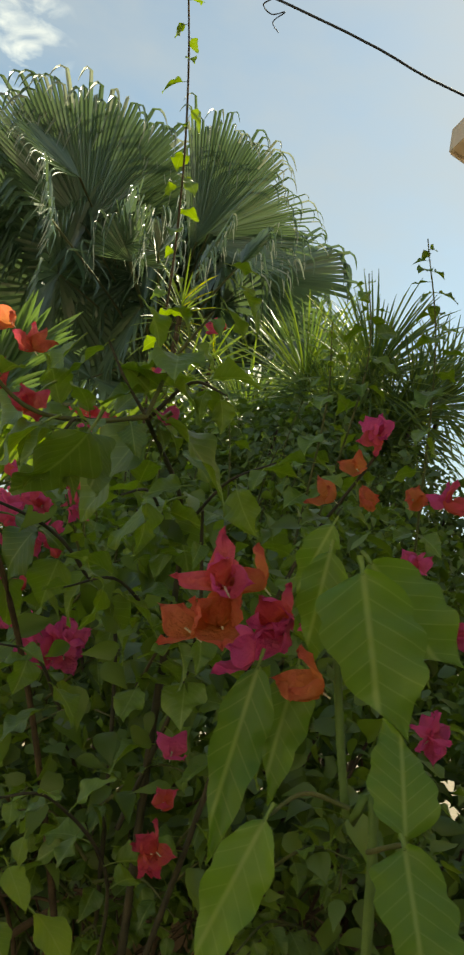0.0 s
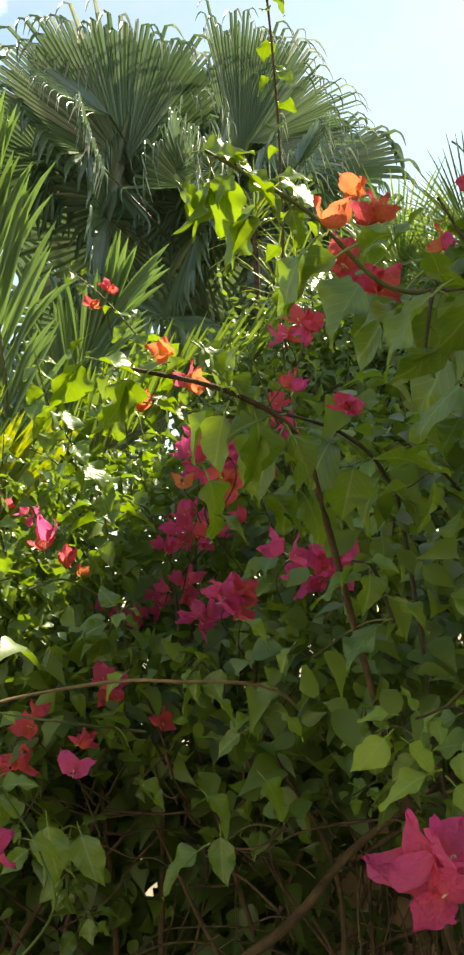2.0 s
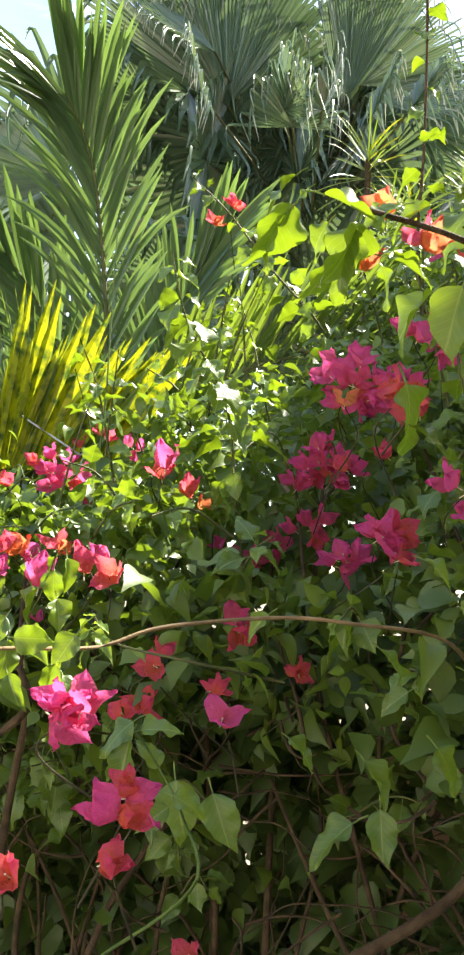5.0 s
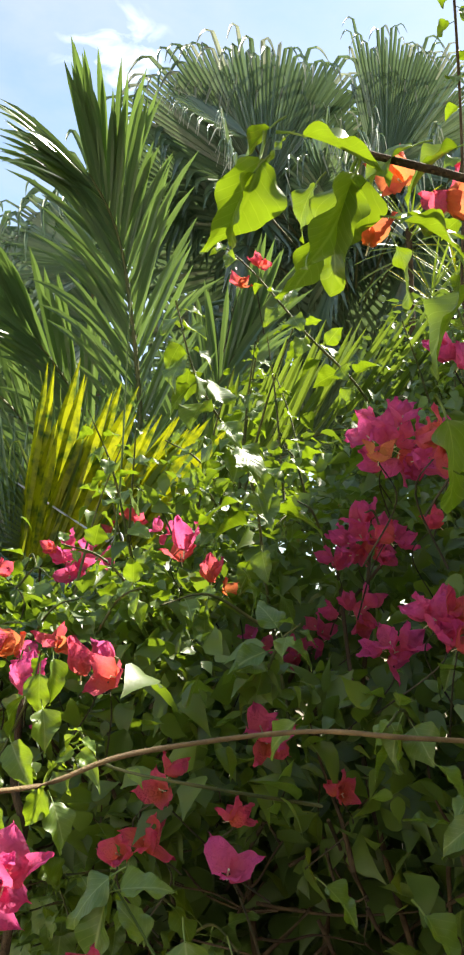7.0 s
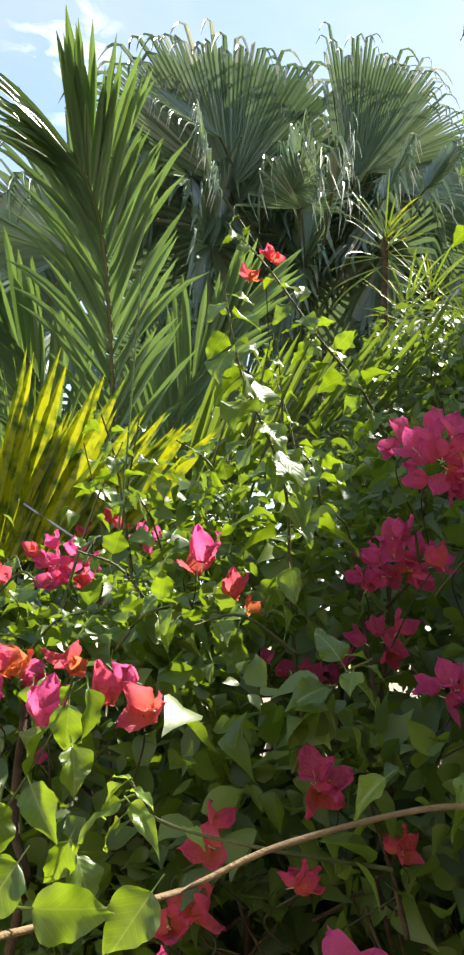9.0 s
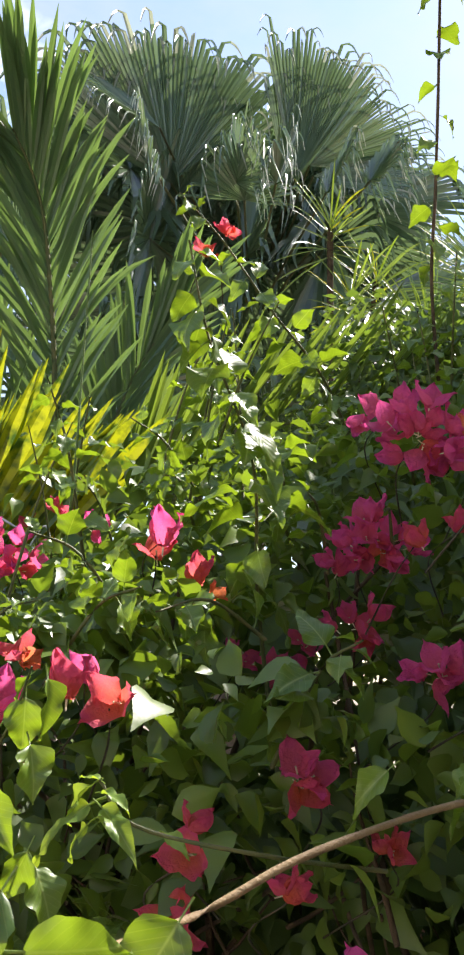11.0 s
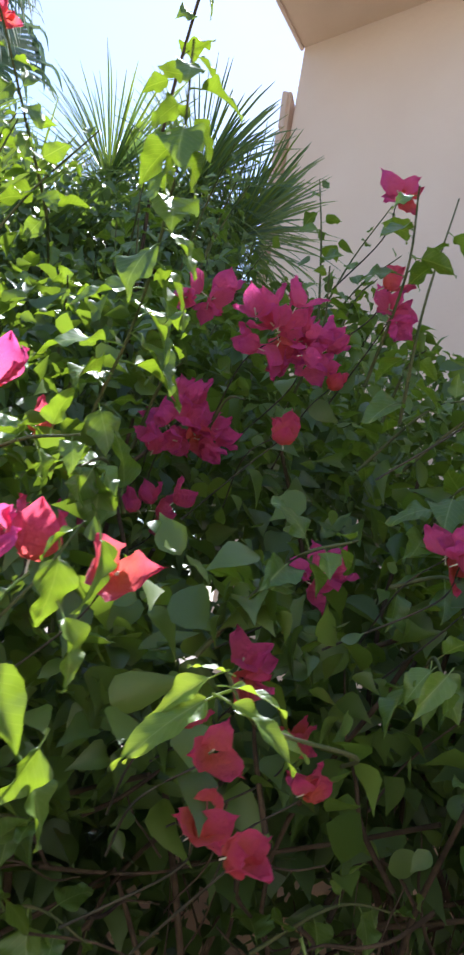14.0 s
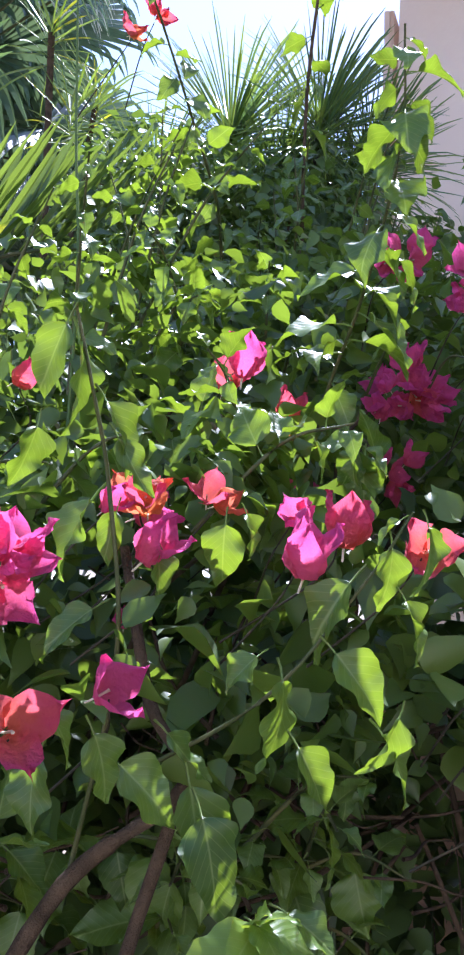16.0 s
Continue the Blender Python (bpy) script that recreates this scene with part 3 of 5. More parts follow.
# unseen wall behind the path, added as a reflector to fill the hedge's shade
bm = bmesh.new()
for x0, x1, y0, y1, z0, z1 in ((-9.0, 2.6, -1.75, -1.55, 0.0, 3.0), (-9.1, 2.7, -1.79, -1.51, 3.0, 3.08)):
    box = bmesh.ops.create_cube(bm, size=1.0)["verts"]
    for v in box:
        v.co = Vector(((x0 + x1) / 2 + v.co.x * (x1 - x0), (y0 + y1) / 2 + v.co.y * (y1 - y0), (z0 + z1) / 2 + v.co.z * (z1 - z0)))
bmesh.ops.bevel(bm, geom=bm.edges, offset=0.01, segments=2, affect="EDGES")
bounce_wall_south = part("bounce_wall_south", bm, LIME, None)
tagged(bounce_wall_south, "unseen pale wall behind the path, added to bounce light", "wall", kind="structure")

bm = bmesh.new()
for x0, x1, y0, y1, z0, z1 in ((0.05, 2.75, 3.0, 3.14, 0.0, 0.96), (0.03, 2.77, 2.98, 3.16, 0.96, 1.0)):
    box = bmesh.ops.create_cube(bm, size=1.0)["verts"]
    for v in box:
        v.co = Vector(((x0 + x1) / 2 + v.co.x * (x1 - x0), (y0 + y1) / 2 + v.co.y * (y1 - y0), (z0 + z1) / 2 + v.co.z * (z1 - z0)))
bmesh.ops.bevel(bm, geom=bm.edges, offset=0.008, segments=2, affect="EDGES")
wall_north = part("wall_north", bm, APRICOT, None)
tagged(wall_north, "low peach stucco garden wall behind the hedge", "wall", kind="structure")

CORNER, WALL_TOP = Vector((2.87, 5.18, 0)), 5.056
ALONG, BACK = Vector((0.05, -1.0, 0)).normalized(), Vector((1.0, 0.05, 0)).normalized()
SIDE = Vector((0.82, 0.57, 0)).normalized()   # the house's other face, seen edge on
house = thing("house", CORNER, "peach stucco house with wide eaves behind the hedge", "house")


def slab(name, origin, a, b, c, material, parent, label="", bevel=0.0):
    """A box from an origin along three edges."""
    bm = bmesh.new()
    o = Vector(origin) - (parent.location if parent else Vector())
    a, b, c = Vector(a), Vector(b), Vector(c)
    v = [bm.verts.new(o + a * i + b * j + c * k) for i in (0, 1) for j in (0, 1) for k in (0, 1)]
    for q in ((0, 1, 3, 2), (4, 6, 7, 5), (0, 4, 5, 1), (2, 3, 7, 6), (0, 2, 6, 4), (1, 5, 7, 3)):
        bm.faces.new([v[i] for i in q])
    bmesh.ops.recalc_face_normals(bm, faces=bm.faces)
    if bevel:
        bmesh.ops.bevel(bm, geom=bm.edges, offset=bevel, segments=2, affect="EDGES")
    return part(name, bm, material, parent, label)


UP = Vector((0, 0, 1))
LONG, DEEP = 6.0, 6.0
slab("front_wall", CORNER, ALONG * LONG, SIDE * 0.28, UP * WALL_TOP, STUCCO, house, bevel=0.012)
slab("side_wall", CORNER + SIDE * 0.28, ALONG * 0.2, SIDE * DEEP, UP * WALL_TOP, STUCCO, house)
slab("side_wall", CORNER + ALONG * (LONG - 0.2) + SIDE * 0.28, ALONG * 0.2, SIDE * DEEP, UP * WALL_TOP, STUCCO, house)
slab("back_wall", CORNER + SIDE * DEEP + ALONG * 0.2, ALONG * (LONG - 0.4), SIDE * 0.28, UP * WALL_TOP, STUCCO, house)
OUT = Vector((1.97, 4.80, 0)) - CORNER
slab("eave", CORNER + UP * 5.0, ALONG * (LONG + 0.1), OUT, UP * 0.05, SOFFIT, house, "painted soffit board")
slab("fascia", CORNER + OUT * 1.03 + UP * 4.97, ALONG * (LONG + 0.1), -OUT * 0.028, UP * 0.16, FRAME_PAINT, house)
slab("fascia", CORNER + OUT + UP * 4.985 - ALONG * 0.026, ALONG * 0.024, -OUT, UP * 0.14, FRAME_PAINT, house)
bm = bmesh.new()
o = UP * 5.06
foot = [o + OUT, o + OUT + ALONG * (LONG + 0.1), o + ALONG * (LONG + 0.1) + SIDE * (DEEP + 0.6), o + ALONG * 0.6 + SIDE * (DEEP + 0.6), o + ALONG * 0.25 + SIDE * 0.1]
peak = [o + ALONG * 2.0 + SIDE * 3.0 + UP * 1.1, o + ALONG * 4.0 + SIDE * 3.0 + UP * 1.1]
c = [bm.verts.new(q) for q in foot + [q + UP * 0.07 for q in foot] + peak]
for q in ((4, 3, 2, 1, 0), (0, 1, 6, 5), (1, 2, 7, 6), (2, 3, 8, 7), (3, 4, 9, 8), (4, 0, 5, 9), (5, 6, 11, 10), (6, 7, 11), (7, 8, 10, 11), (8, 9, 10), (9, 5, 10)):
    bm.faces.new([c[k] for k in q])
bmesh.ops.recalc_face_normals(bm, faces=bm.faces)
part("roof", bm, ROOF, house, "terracotta hipped roof")
shutter = slab("shutter", CORNER - BACK * 0.03 - ALONG * 0.012 + UP * 3.3, -BACK * 0.02 - ALONG * 0.02, SIDE * 0.3, UP * 1.38, FRAME_PAINT, house, "pale painted shutter folded against the corner", bevel=0.005)
for k in range(5):
    z = 3.32 + 0.275 * k
    slat = slab("slat", CORNER - BACK * 0.055 - ALONG * 0.012 + UP * z, -BACK * 0.022 - ALONG * 0.03, SIDE * 0.3, UP * 0.245 - BACK * 0.012, FRAME_PAINT, house, bevel=0.006)
    slat.parent = shutter

# ---- fan palms ----
FAR_FROM, FAR = Vector((-0.4, 0.75, 1.45)), 1.5


def far(p):
    """The palms' plan was drawn closer; this sets it back to its true distance and size."""
    return FAR_FROM + (Vector(p) - FAR_FROM) * FAR


def crown_leaf(parent, hub, axis, normal, radius, spread, blades, droop, stalk, **more):
    return fan_leaf(parent, far(hub), axis, normal, radius * 1.07 * FAR, spread, int(blades * 0.8), droop * 0.7, stalk, **more)


palm = thing("fan_palm", (0.88, 9.53, 0), "tall fan palm with grey-green drooping pleated fronds", "palm tree", "fan palms")
CROWN = (0.88, 9.53, 4.7)
tube("trunk", [(0.88, 9.53, 0), (0.92, 9.55, 2.2), (0.88, 9.53, 4.8)], 0.22, 0.18, TRUNK, palm, 14, 0.05, label="fibrous grey-brown trunk")
# the two tall fans, the pale one lying out beside them and the half fan at the end
fan_leaf(palm, (-0.12, 7.28, 5.03), (-0.32, 0.10, 1), (0.1, -1, 0.15), 1.78, 118, 54, 0.5, CROWN, join=0.60, kinks=(0.64, 0.73), tips=True)
fan_leaf(palm, (-0.10, 7.45, 4.98), (0.06, 0.15, 1), (0.25, -1, 0.15), 1.66, 90, 44, 0.5, CROWN, join=0.58, kinks=(0.60, 0.72), tips=True)
fan_leaf(palm, (-0.25, 6.95, 5.27), (-0.95, -0.25, 0.15), (0.25, -0.7, 0.8), 0.95, 140, 30, 0.9, CROWN, join=0.30, kinks=(0.55, 0.8), tips=True)
fan_leaf(palm, (0.78, 7.05, 5.06), (0.13, 0.10, 1), (0.15, -1, 0.12), 1.50, 54, 30, 0.4, CROWN, join=0.60, kinks=(0.66, 0.76), tips=True)
fan_leaf(palm, (0.76, 7.20, 5.02), (0.10, 0.10, 1), (0.15, -1, 0.12), 1.40, 50, 28, 0.5, CROWN, join=0.58, kinks=(0.60, 0.72), tips=True)
fan_leaf(palm, (0.84, 6.85, 5.06), (0.92, 0.0, 0.40), (0.1, -1, 0.35), 1.15, 72, 30, 0.5, CROWN, join=0.50, kinks=(0.58, 0.85), tips=True)
fan_leaf(palm, (0.86, 6.80, 4.95), (0.98, -0.2, -0.1), (0.1, -0.9, 0.5), 1.05, 80, 30, 0.8, CROWN, join=0.45, kinks=(0.5, 0.8), tips=True)
for hx, hy, hz, lean, reach in ((0.25, 5.96, 4.24, 0.1, 0.74), (0.18, 5.89, 4.31, -0.1, 0.7), (0.41, 5.81, 4.29, 0.2, 0.7), (0.7, 5.72, 4.22, 0.4, 0.7), (-0.33, 5.85, 4.33, -0.4, 0.7), (0.96, 5.72, 4.33, 0.6, 0.66)):
    fan_leaf(palm, (hx, hy, hz), (lean, -0.55, 0.55), (0.1, -0.7, 0.8), reach, 190, 34, 1.2, CROWN, join=0.30, kinks=(0.36, 0.60), tips=True)
crown_leaf(palm, (0.85, 5.35, 3.95), (0.9, -0.2, 0.1), (0.1, -0.9, 0.6), 0.74, 220, 48, 1.4, CROWN, kinks=(0.55, 0.8))
crown_leaf(palm, (0.62, 5.35, 3.98), (0.4, -0.4, 0.2), (0.1, -0.9, 0.6), 0.66, 300, 48, 1.6, CROWN)
for hx, hz, lean in ((-0.62, 4.05, -0.5), (-0.36, 4.12, -0.1), (-0.06, 4.14, 0.1), (0.20, 4.15, 0.0), (0.42, 4.12, 0.1), (0.66, 4.06, 0.3), (0.95, 3.95, 0.6), (-0.2, 3.85, -0.1), (0.15, 3.88, 0.1), (0.5, 3.85, 0.2)):
    crown_leaf(palm, (hx, 5.62 + 0.1 * lean, hz), (lean, -0.15, 0.9), (0.1, -1, 0.3), 0.62, 320, 60, 1.6, CROWN, kinks=(0.45, 0.75))
crown_leaf(palm, (-0.42, 5.30, 4.00), (-0.6, -0.4, 0.1), (0.1, -0.9, 0.6), 0.70, 300, 48, 1.6, CROWN)
crown_leaf(palm, (0.95, 5.30, 3.40), (0.5, -0.4, -0.1), (0.2, -0.9, 0.6), 0.72, 320, 50, 2.6, CROWN)
crown_leaf(palm, (-0.30, 5.15, 3.55), (-0.1, -0.3, 0.3), (0, -0.8, 0.7), 0.62, 330, 50, 3.0, CROWN)
crown_leaf(palm, (0.20, 5.25, 3.55), (0.2, -0.4, 0.3), (0.1, -0.9, 0.7), 0.68, 330, 50, 3.0, CROWN)
crown_leaf(palm, (0.62, 5.25, 3.65), (0.3, -0.4, 0.3), (0.2, -0.9, 0.6), 0.66, 330, 50, 3.0, CROWN)
crown_leaf(palm, (0.15, 6.2, 3.85), (0.1, 0.2, 1), (0, -1, 0.2), 0.72, 200, 50, 1.4, CROWN)
crown_leaf(palm, (0.0, 5.1, 3.0), (-0.2, -0.4, -0.2), (0, -0.9, 0.6), 0.66, 320, 48, 2.4, CROWN)
crown_leaf(palm, (0.75, 5.1, 2.95), (0.3, -0.4, -0.2), (0.1, -0.9, 0.6), 0.66, 320, 48, 2.4, CROWN)
crown_leaf(palm, (1.35, 5.15, 3.15), (0.5, -0.4, -0.1), (0.1, -0.9, 0.6), 0.62, 320, 48, 2.2, CROWN)
for x0, y0, z0, lean in ((-0.45, 6.3, 3.3, -0.4), (0.05, 6.3, 3.5, 0.0), (0.55, 6.35, 3.3, 0.1), (1.0, 6.2, 3.4, 0.5), (0.1, 6.0, 2.7, -0.1), (0.75, 6.0, 2.7, 0.3), (1.35, 5.9, 2.7, 0.5), (-0.5, 6.0, 2.7, -0.4)):
    crown_leaf(palm, (x0, y0, z0), (lean, -0.1, 0.8), (0.1, -1, 0.25), 0.72, 330, 52, 1.2, CROWN)
crown_leaf(palm, (-0.25, 5.75, 3.70), (-0.3, -0.1, 0.8), (0.1, -1, 0.3), 0.85, 330, 56, 1.6, CROWN)
crown_leaf(palm, (0.25, 5.85, 3.75), (0.1, -0.1, 0.9), (0.1, -1, 0.2), 0.85, 330, 56, 1.6, CROWN)
crown_leaf(palm, (1.20, 5.9, 3.65), (0.7, -0.1, 0.4), (0.1, -1, 0.3), 0.72, 300, 52, 1.5, CROWN)
crown_leaf(palm, (1.55, 5.9, 3.15), (0.6, -0.1, 0.3), (0.1, -1, 0.3), 0.72, 320, 52, 1.5, CROWN)
crown_leaf(palm, (1.05, 5.7, 2.9), (0.3, -0.1, 0.5), (0.1, -1, 0.3), 0.72, 320, 52, 1.5, CROWN)
palm_b = thing("fan_palm", (-1.67, 9.53, 0), "fan palm with dense dark drooping fronds behind the feather palm", "palm tree", "fan palms")
CROWN_B = (-1.67, 9.53, 4.1)
tube("trunk", [(-1.67, 9.53, 0), (-1.63, 9.55, 2.0), (-1.67, 9.53, 4.2)], 0.21, 0.17, TRUNK, palm_b, 14, 0.05)
crown_leaf(palm_b, (-1.02, 5.75, 3.80), (0.0, -0.05, 1), (0.3, -1, 0.3), 0.82, 300, 54, 1.8, CROWN_B)
crown_leaf(palm_b, (-1.30, 5.3, 3.30), (-0.9, -0.3, 0.2), (-0.2, -0.9, 0.5), 0.75, 300, 50, 3.0, CROWN_B, late=2.5)
crown_leaf(palm_b, (-1.75, 5.7, 3.45), (-0.6, -0.2, 0.5), (-0.3, -1, 0.4), 0.70, 280, 48, 3.0, CROWN_B, late=2.5)
crown_leaf(palm_b, (-0.85, 5.2, 3.05), (0.2, -0.4, -0.1), (0, -0.8, 0.7), 0.72, 320, 50, 2.4, CROWN_B)
crown_leaf(palm_b, (-1.6, 5.1, 2.8), (-0.5, -0.4, 0.0), (-0.2, -0.9, 0.6), 0.72, 320, 50, 2.2, CROWN_B)
crown_leaf(palm_b, (-1.1, 4.9, 2.5), (-0.2, -0.4, -0.2), (-0.1, -0.9, 0.6), 0.66, 320, 48, 2.2, CROWN_B)
crown_leaf(palm_b, (-0.5, 5.0, 2.6), (0.3, -0.4, -0.1), (0.1, -0.9, 0.6), 0.66, 320, 48, 2.2, CROWN_B)

# ---- feather palm in front of them ----
feather = thing("feather_palm", (-0.62, 3.95, 0), "young feather palm with upright glossy green fronds", "palm tree")
tube("trunk", [(-0.62, 3.95, 0), (-0.6, 3.97, 0.7), (-0.62, 3.95, 1.3)], 0.09, 0.06, TRUNK, feather, 12, 0.05)
feather_leaf(feather, [(-0.62, 3.95, 1.2), (-0.645, 3.86, 2.2), (-0.71, 3.76, 2.75), (-0.765, 3.68, 2.96), (-0.84, 3.58, 3.08)], 76, 0.58, 0.0128, 31, 0.28, 0.42, label="upright sunlit frond", taper=0.30)
feather_leaf(feather, [(-0.62, 3.95, 1.2), (-0.74, 4.05, 1.9), (-0.92, 4.05, 2.4), (-1.16, 3.85, 2.70)], 46, 0.52, 0.016, 40, 0.35, 0.36)
feather_leaf(feather, [(-0.62, 3.95, 1.2), (-0.85, 4.15, 1.9), (-1.2, 4.2, 2.4), (-1.55, 4.0, 2.6)], 50, 0.5, 0.015, 42, 0.3, 0.25)
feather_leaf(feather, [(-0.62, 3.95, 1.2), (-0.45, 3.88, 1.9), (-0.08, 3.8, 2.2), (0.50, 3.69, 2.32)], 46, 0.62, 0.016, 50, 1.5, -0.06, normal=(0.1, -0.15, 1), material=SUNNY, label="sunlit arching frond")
feather_leaf(feather, [(-0.62, 3.95, 1.2), (-0.52, 4.2, 2.0), (-0.40, 4.3, 2.5), (-0.22, 4.25, 2.85)], 60, 0.50, 0.014, 36, 0.3, 0.15)
yellow = thing("young_fan_palm", (-0.92, 3.45, 0), "young fan palm with a sunlit yellow-green pleated leaf", "palm tree")
tube("petiole", [(-0.92, 3.45, 0), (-0.98, 3.40, 1.2), (-1.0, 3.34, 1.70), (-0.80, 3.30, 1.84), (-0.58, 3.28, 1.86)], 0.012, 0.005, GREEN_STEM, yellow)
BLADES = 62
for k in range(BLADES):
    u = (k + rng.uniform(0.2, 0.8)) / BLADES
    v, f = [], []
    tilt = radians(8 + 34 * u + rng.uniform(-5, 5))
    full = 0.019 * rng.uniform(0.7, 1.2)
    palm_strip(v, f, (-0.92 + 0.32 * u, 3.32 - 0.10 * rng.random(), 1.70 + 0.02 * u), (math.sin(tilt), rng.uniform(-0.22, 0.05), math.cos(tilt)), (0.60 - 0.14 * u) * rng.uniform(0.5, 1.04),
               lambda t: full * min(0.35 + 1.2 * t, 1.0, 3.4 * (1.0 - t) + 0.03), 0.55, Vector((0.4 + 0.5 * rng.uniform(-1, 1), -1, 0.2)), rng.uniform(0.0, 0.12), 12, 1.5, rng.uniform(-1, 1))
    link_mesh("leaflet", local(yellow, v), f, SUNNY if k % 5 == 1 else YELLOW, yellow, "sunlit yellow-green leaflet", smooth=False)
fan_leaf(yellow, (-0.95, 3.30, 1.72), (-0.8, -0.2, 0.5), (-0.2, -1, 0.6), 0.46, 200, 34, 0.5, (-0.92, 3.45, 0.0), FAN, 0.4, hang=0.3)
fan_leaf(yellow, (-0.88, 3.15, 1.66), (-0.3, -0.5, -0.1), (0, -0.7, 1), 0.42, 220, 34, 0.9, (-0.92, 3.45, 0.0), FAN, 0.4, hang=0.3)
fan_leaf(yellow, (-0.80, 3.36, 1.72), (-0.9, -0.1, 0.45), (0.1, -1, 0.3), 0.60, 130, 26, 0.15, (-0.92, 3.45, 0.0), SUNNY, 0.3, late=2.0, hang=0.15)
fan_leaf(yellow, (-0.84, 3.50, 1.70), (-0.45, 0.1, 0.9), (0.1, -1, 0.3), 0.66, 120, 22, 0.15, (-0.92, 3.45, 0.0), FEATHER, 0.3, late=2.0, hang=0.2)
fan_leaf(yellow, (-0.70, 3.52, 1.72), (0.3, 0.1, 0.95), (0.1, -1, 0.3), 0.44, 130, 24, 0.12, (-0.92, 3.45, 0.0), FEATHER, 0.3, late=2.0, hang=0.1)
low_palm = thing("fan_palm", (-1.55, 5.5, 0), "low fan palm with dark drooping fronds beneath taller palms", "palm tree", "fan palms")
tube("trunk", [(-1.55, 5.5, 0), (-1.52, 5.5, 0.8), (-1.55, 5.48, 1.7)], 0.12, 0.10, TRUNK, low_palm, 12, 0.05)
for k, (hx, hy, hz, lean) in enumerate([(-1.30, 5.25, 2.0, 0.3), (-1.75, 5.2, 2.05, -0.4), (-1.20, 5.4, 2.4, 0.35), (-1.62, 5.35, 2.5, -0.2), (-2.05, 5.4, 2.35, -0.6), (-1.35, 5.55, 2.75, 0.1), (-1.8, 5.6, 2.8, -0.3)]):
    fan_leaf(low_palm, (hx, hy, hz), (lean, -0.3, 0.6), (0.1, -1, 0.35), 0.62, 300, 44, 1.6, (-1.55, 5.48, 1.68), FAN if k % 2 else FEATHER, 0.42, hang=0.9)
fan_leaf(low_palm, (-1.02, 5.15, 3.42), (-1.0, -0.2, 0.15), (0.2, -1, 0.5), 0.85, 130, 34, 0.9, (-1.55, 5.48, 1.68), FAN, 0.45, kinks=(0.45, 0.75))
fan_leaf(low_palm, (-1.00, 5.25, 3.12), (-0.8, -0.3, -0.1), (0.2, -1, 0.5), 0.80, 240, 44, 1.2, (-1.55, 5.48, 1.68), FAN, 0.45)
spiky = thing("spiky_palm", (1.75, 4.75, 0), "clump of slim palms with narrow spiky backlit leaves", "palm tree")
HEADS = ((1.50, 4.28, 3.24, 130, 0.46), (1.24, 4.58, 3.22, 120, 0.46), (1.72, 4.22, 3.10, 90, 0.42), (1.40, 4.65, 2.90, 80, 0.42), (1.02, 4.85, 3.00, 80, 0.42), (1.95, 4.40, 3.26, 90, 0.42),
         (1.38, 4.40, 3.02, 90, 0.40), (1.62, 4.30, 2.98, 80, 0.40), (1.55, 4.35, 2.72, 70, 0.38), (1.20, 4.65, 2.72, 70, 0.40))
for n, (hx, hy, hz, count, reach) in enumerate(HEADS):
    root = (1.72 + 0.05 * (n % 3 - 1), 4.75 + 0.05 * (n % 4 - 1.5), 0)
    cane = tube("cane", [root, (0.55 * root[0] + 0.45 * hx, 0.5 * (root[1] + hy), 0.55 * hz), (hx, hy, hz)], 0.022, 0.012, TRUNK, spiky, 7)
    count = int(count * 1.9)
    for k in range(count):
        a, up = k * 2.4 + n, 1.7 - 2.6 * k / count + rng.uniform(-0.3, 0.3)
        v, f = [], []
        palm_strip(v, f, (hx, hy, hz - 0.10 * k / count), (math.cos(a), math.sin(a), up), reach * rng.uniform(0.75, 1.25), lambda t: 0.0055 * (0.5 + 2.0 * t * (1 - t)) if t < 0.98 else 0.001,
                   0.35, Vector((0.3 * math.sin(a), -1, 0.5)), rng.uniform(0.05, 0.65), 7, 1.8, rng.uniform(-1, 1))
        # every second leaf takes the lighter colour that stands in for sunlight
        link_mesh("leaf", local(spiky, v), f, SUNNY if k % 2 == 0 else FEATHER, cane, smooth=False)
dracaena = thing("dracaena", (0.56, 5.05, 0), "slim dracaena with tufts of narrow yellow-green leaves", "plant")
tube("stem", [(0.56, 5.05, 0), (0.60, 5.05, 1.7), (0.55, 5.02, 3.62)], 0.03, 0.016, BARK, dracaena, 8)
tube("stem", [(0.60, 5.05, 1.7), (0.72, 5.1, 2.6), (0.80, 5.05, 3.38)], 0.02, 0.014, BARK, dracaena, 8)
for k in range(96):
    hx, hy, hz = ((0.55, 5.02, 3.66), (0.80, 5.05, 3.42), (0.66, 5.0, 3.30))[k % 3]
    a, up = k * 2.4, 1.5 - 0.022 * k
    v, f = [], []
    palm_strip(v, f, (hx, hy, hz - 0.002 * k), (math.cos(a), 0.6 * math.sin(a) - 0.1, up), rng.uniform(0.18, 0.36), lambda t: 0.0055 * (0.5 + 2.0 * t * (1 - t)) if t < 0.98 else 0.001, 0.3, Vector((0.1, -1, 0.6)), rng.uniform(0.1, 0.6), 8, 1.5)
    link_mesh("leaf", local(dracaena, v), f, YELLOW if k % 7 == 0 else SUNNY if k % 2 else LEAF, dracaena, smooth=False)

# ---- the bougainvillea hedge ----
hedge = thing("bougainvillea_hedge", (-0.2, 2.6, 0), "dense bougainvillea hedge with green leaves and magenta bracts", "hedge")


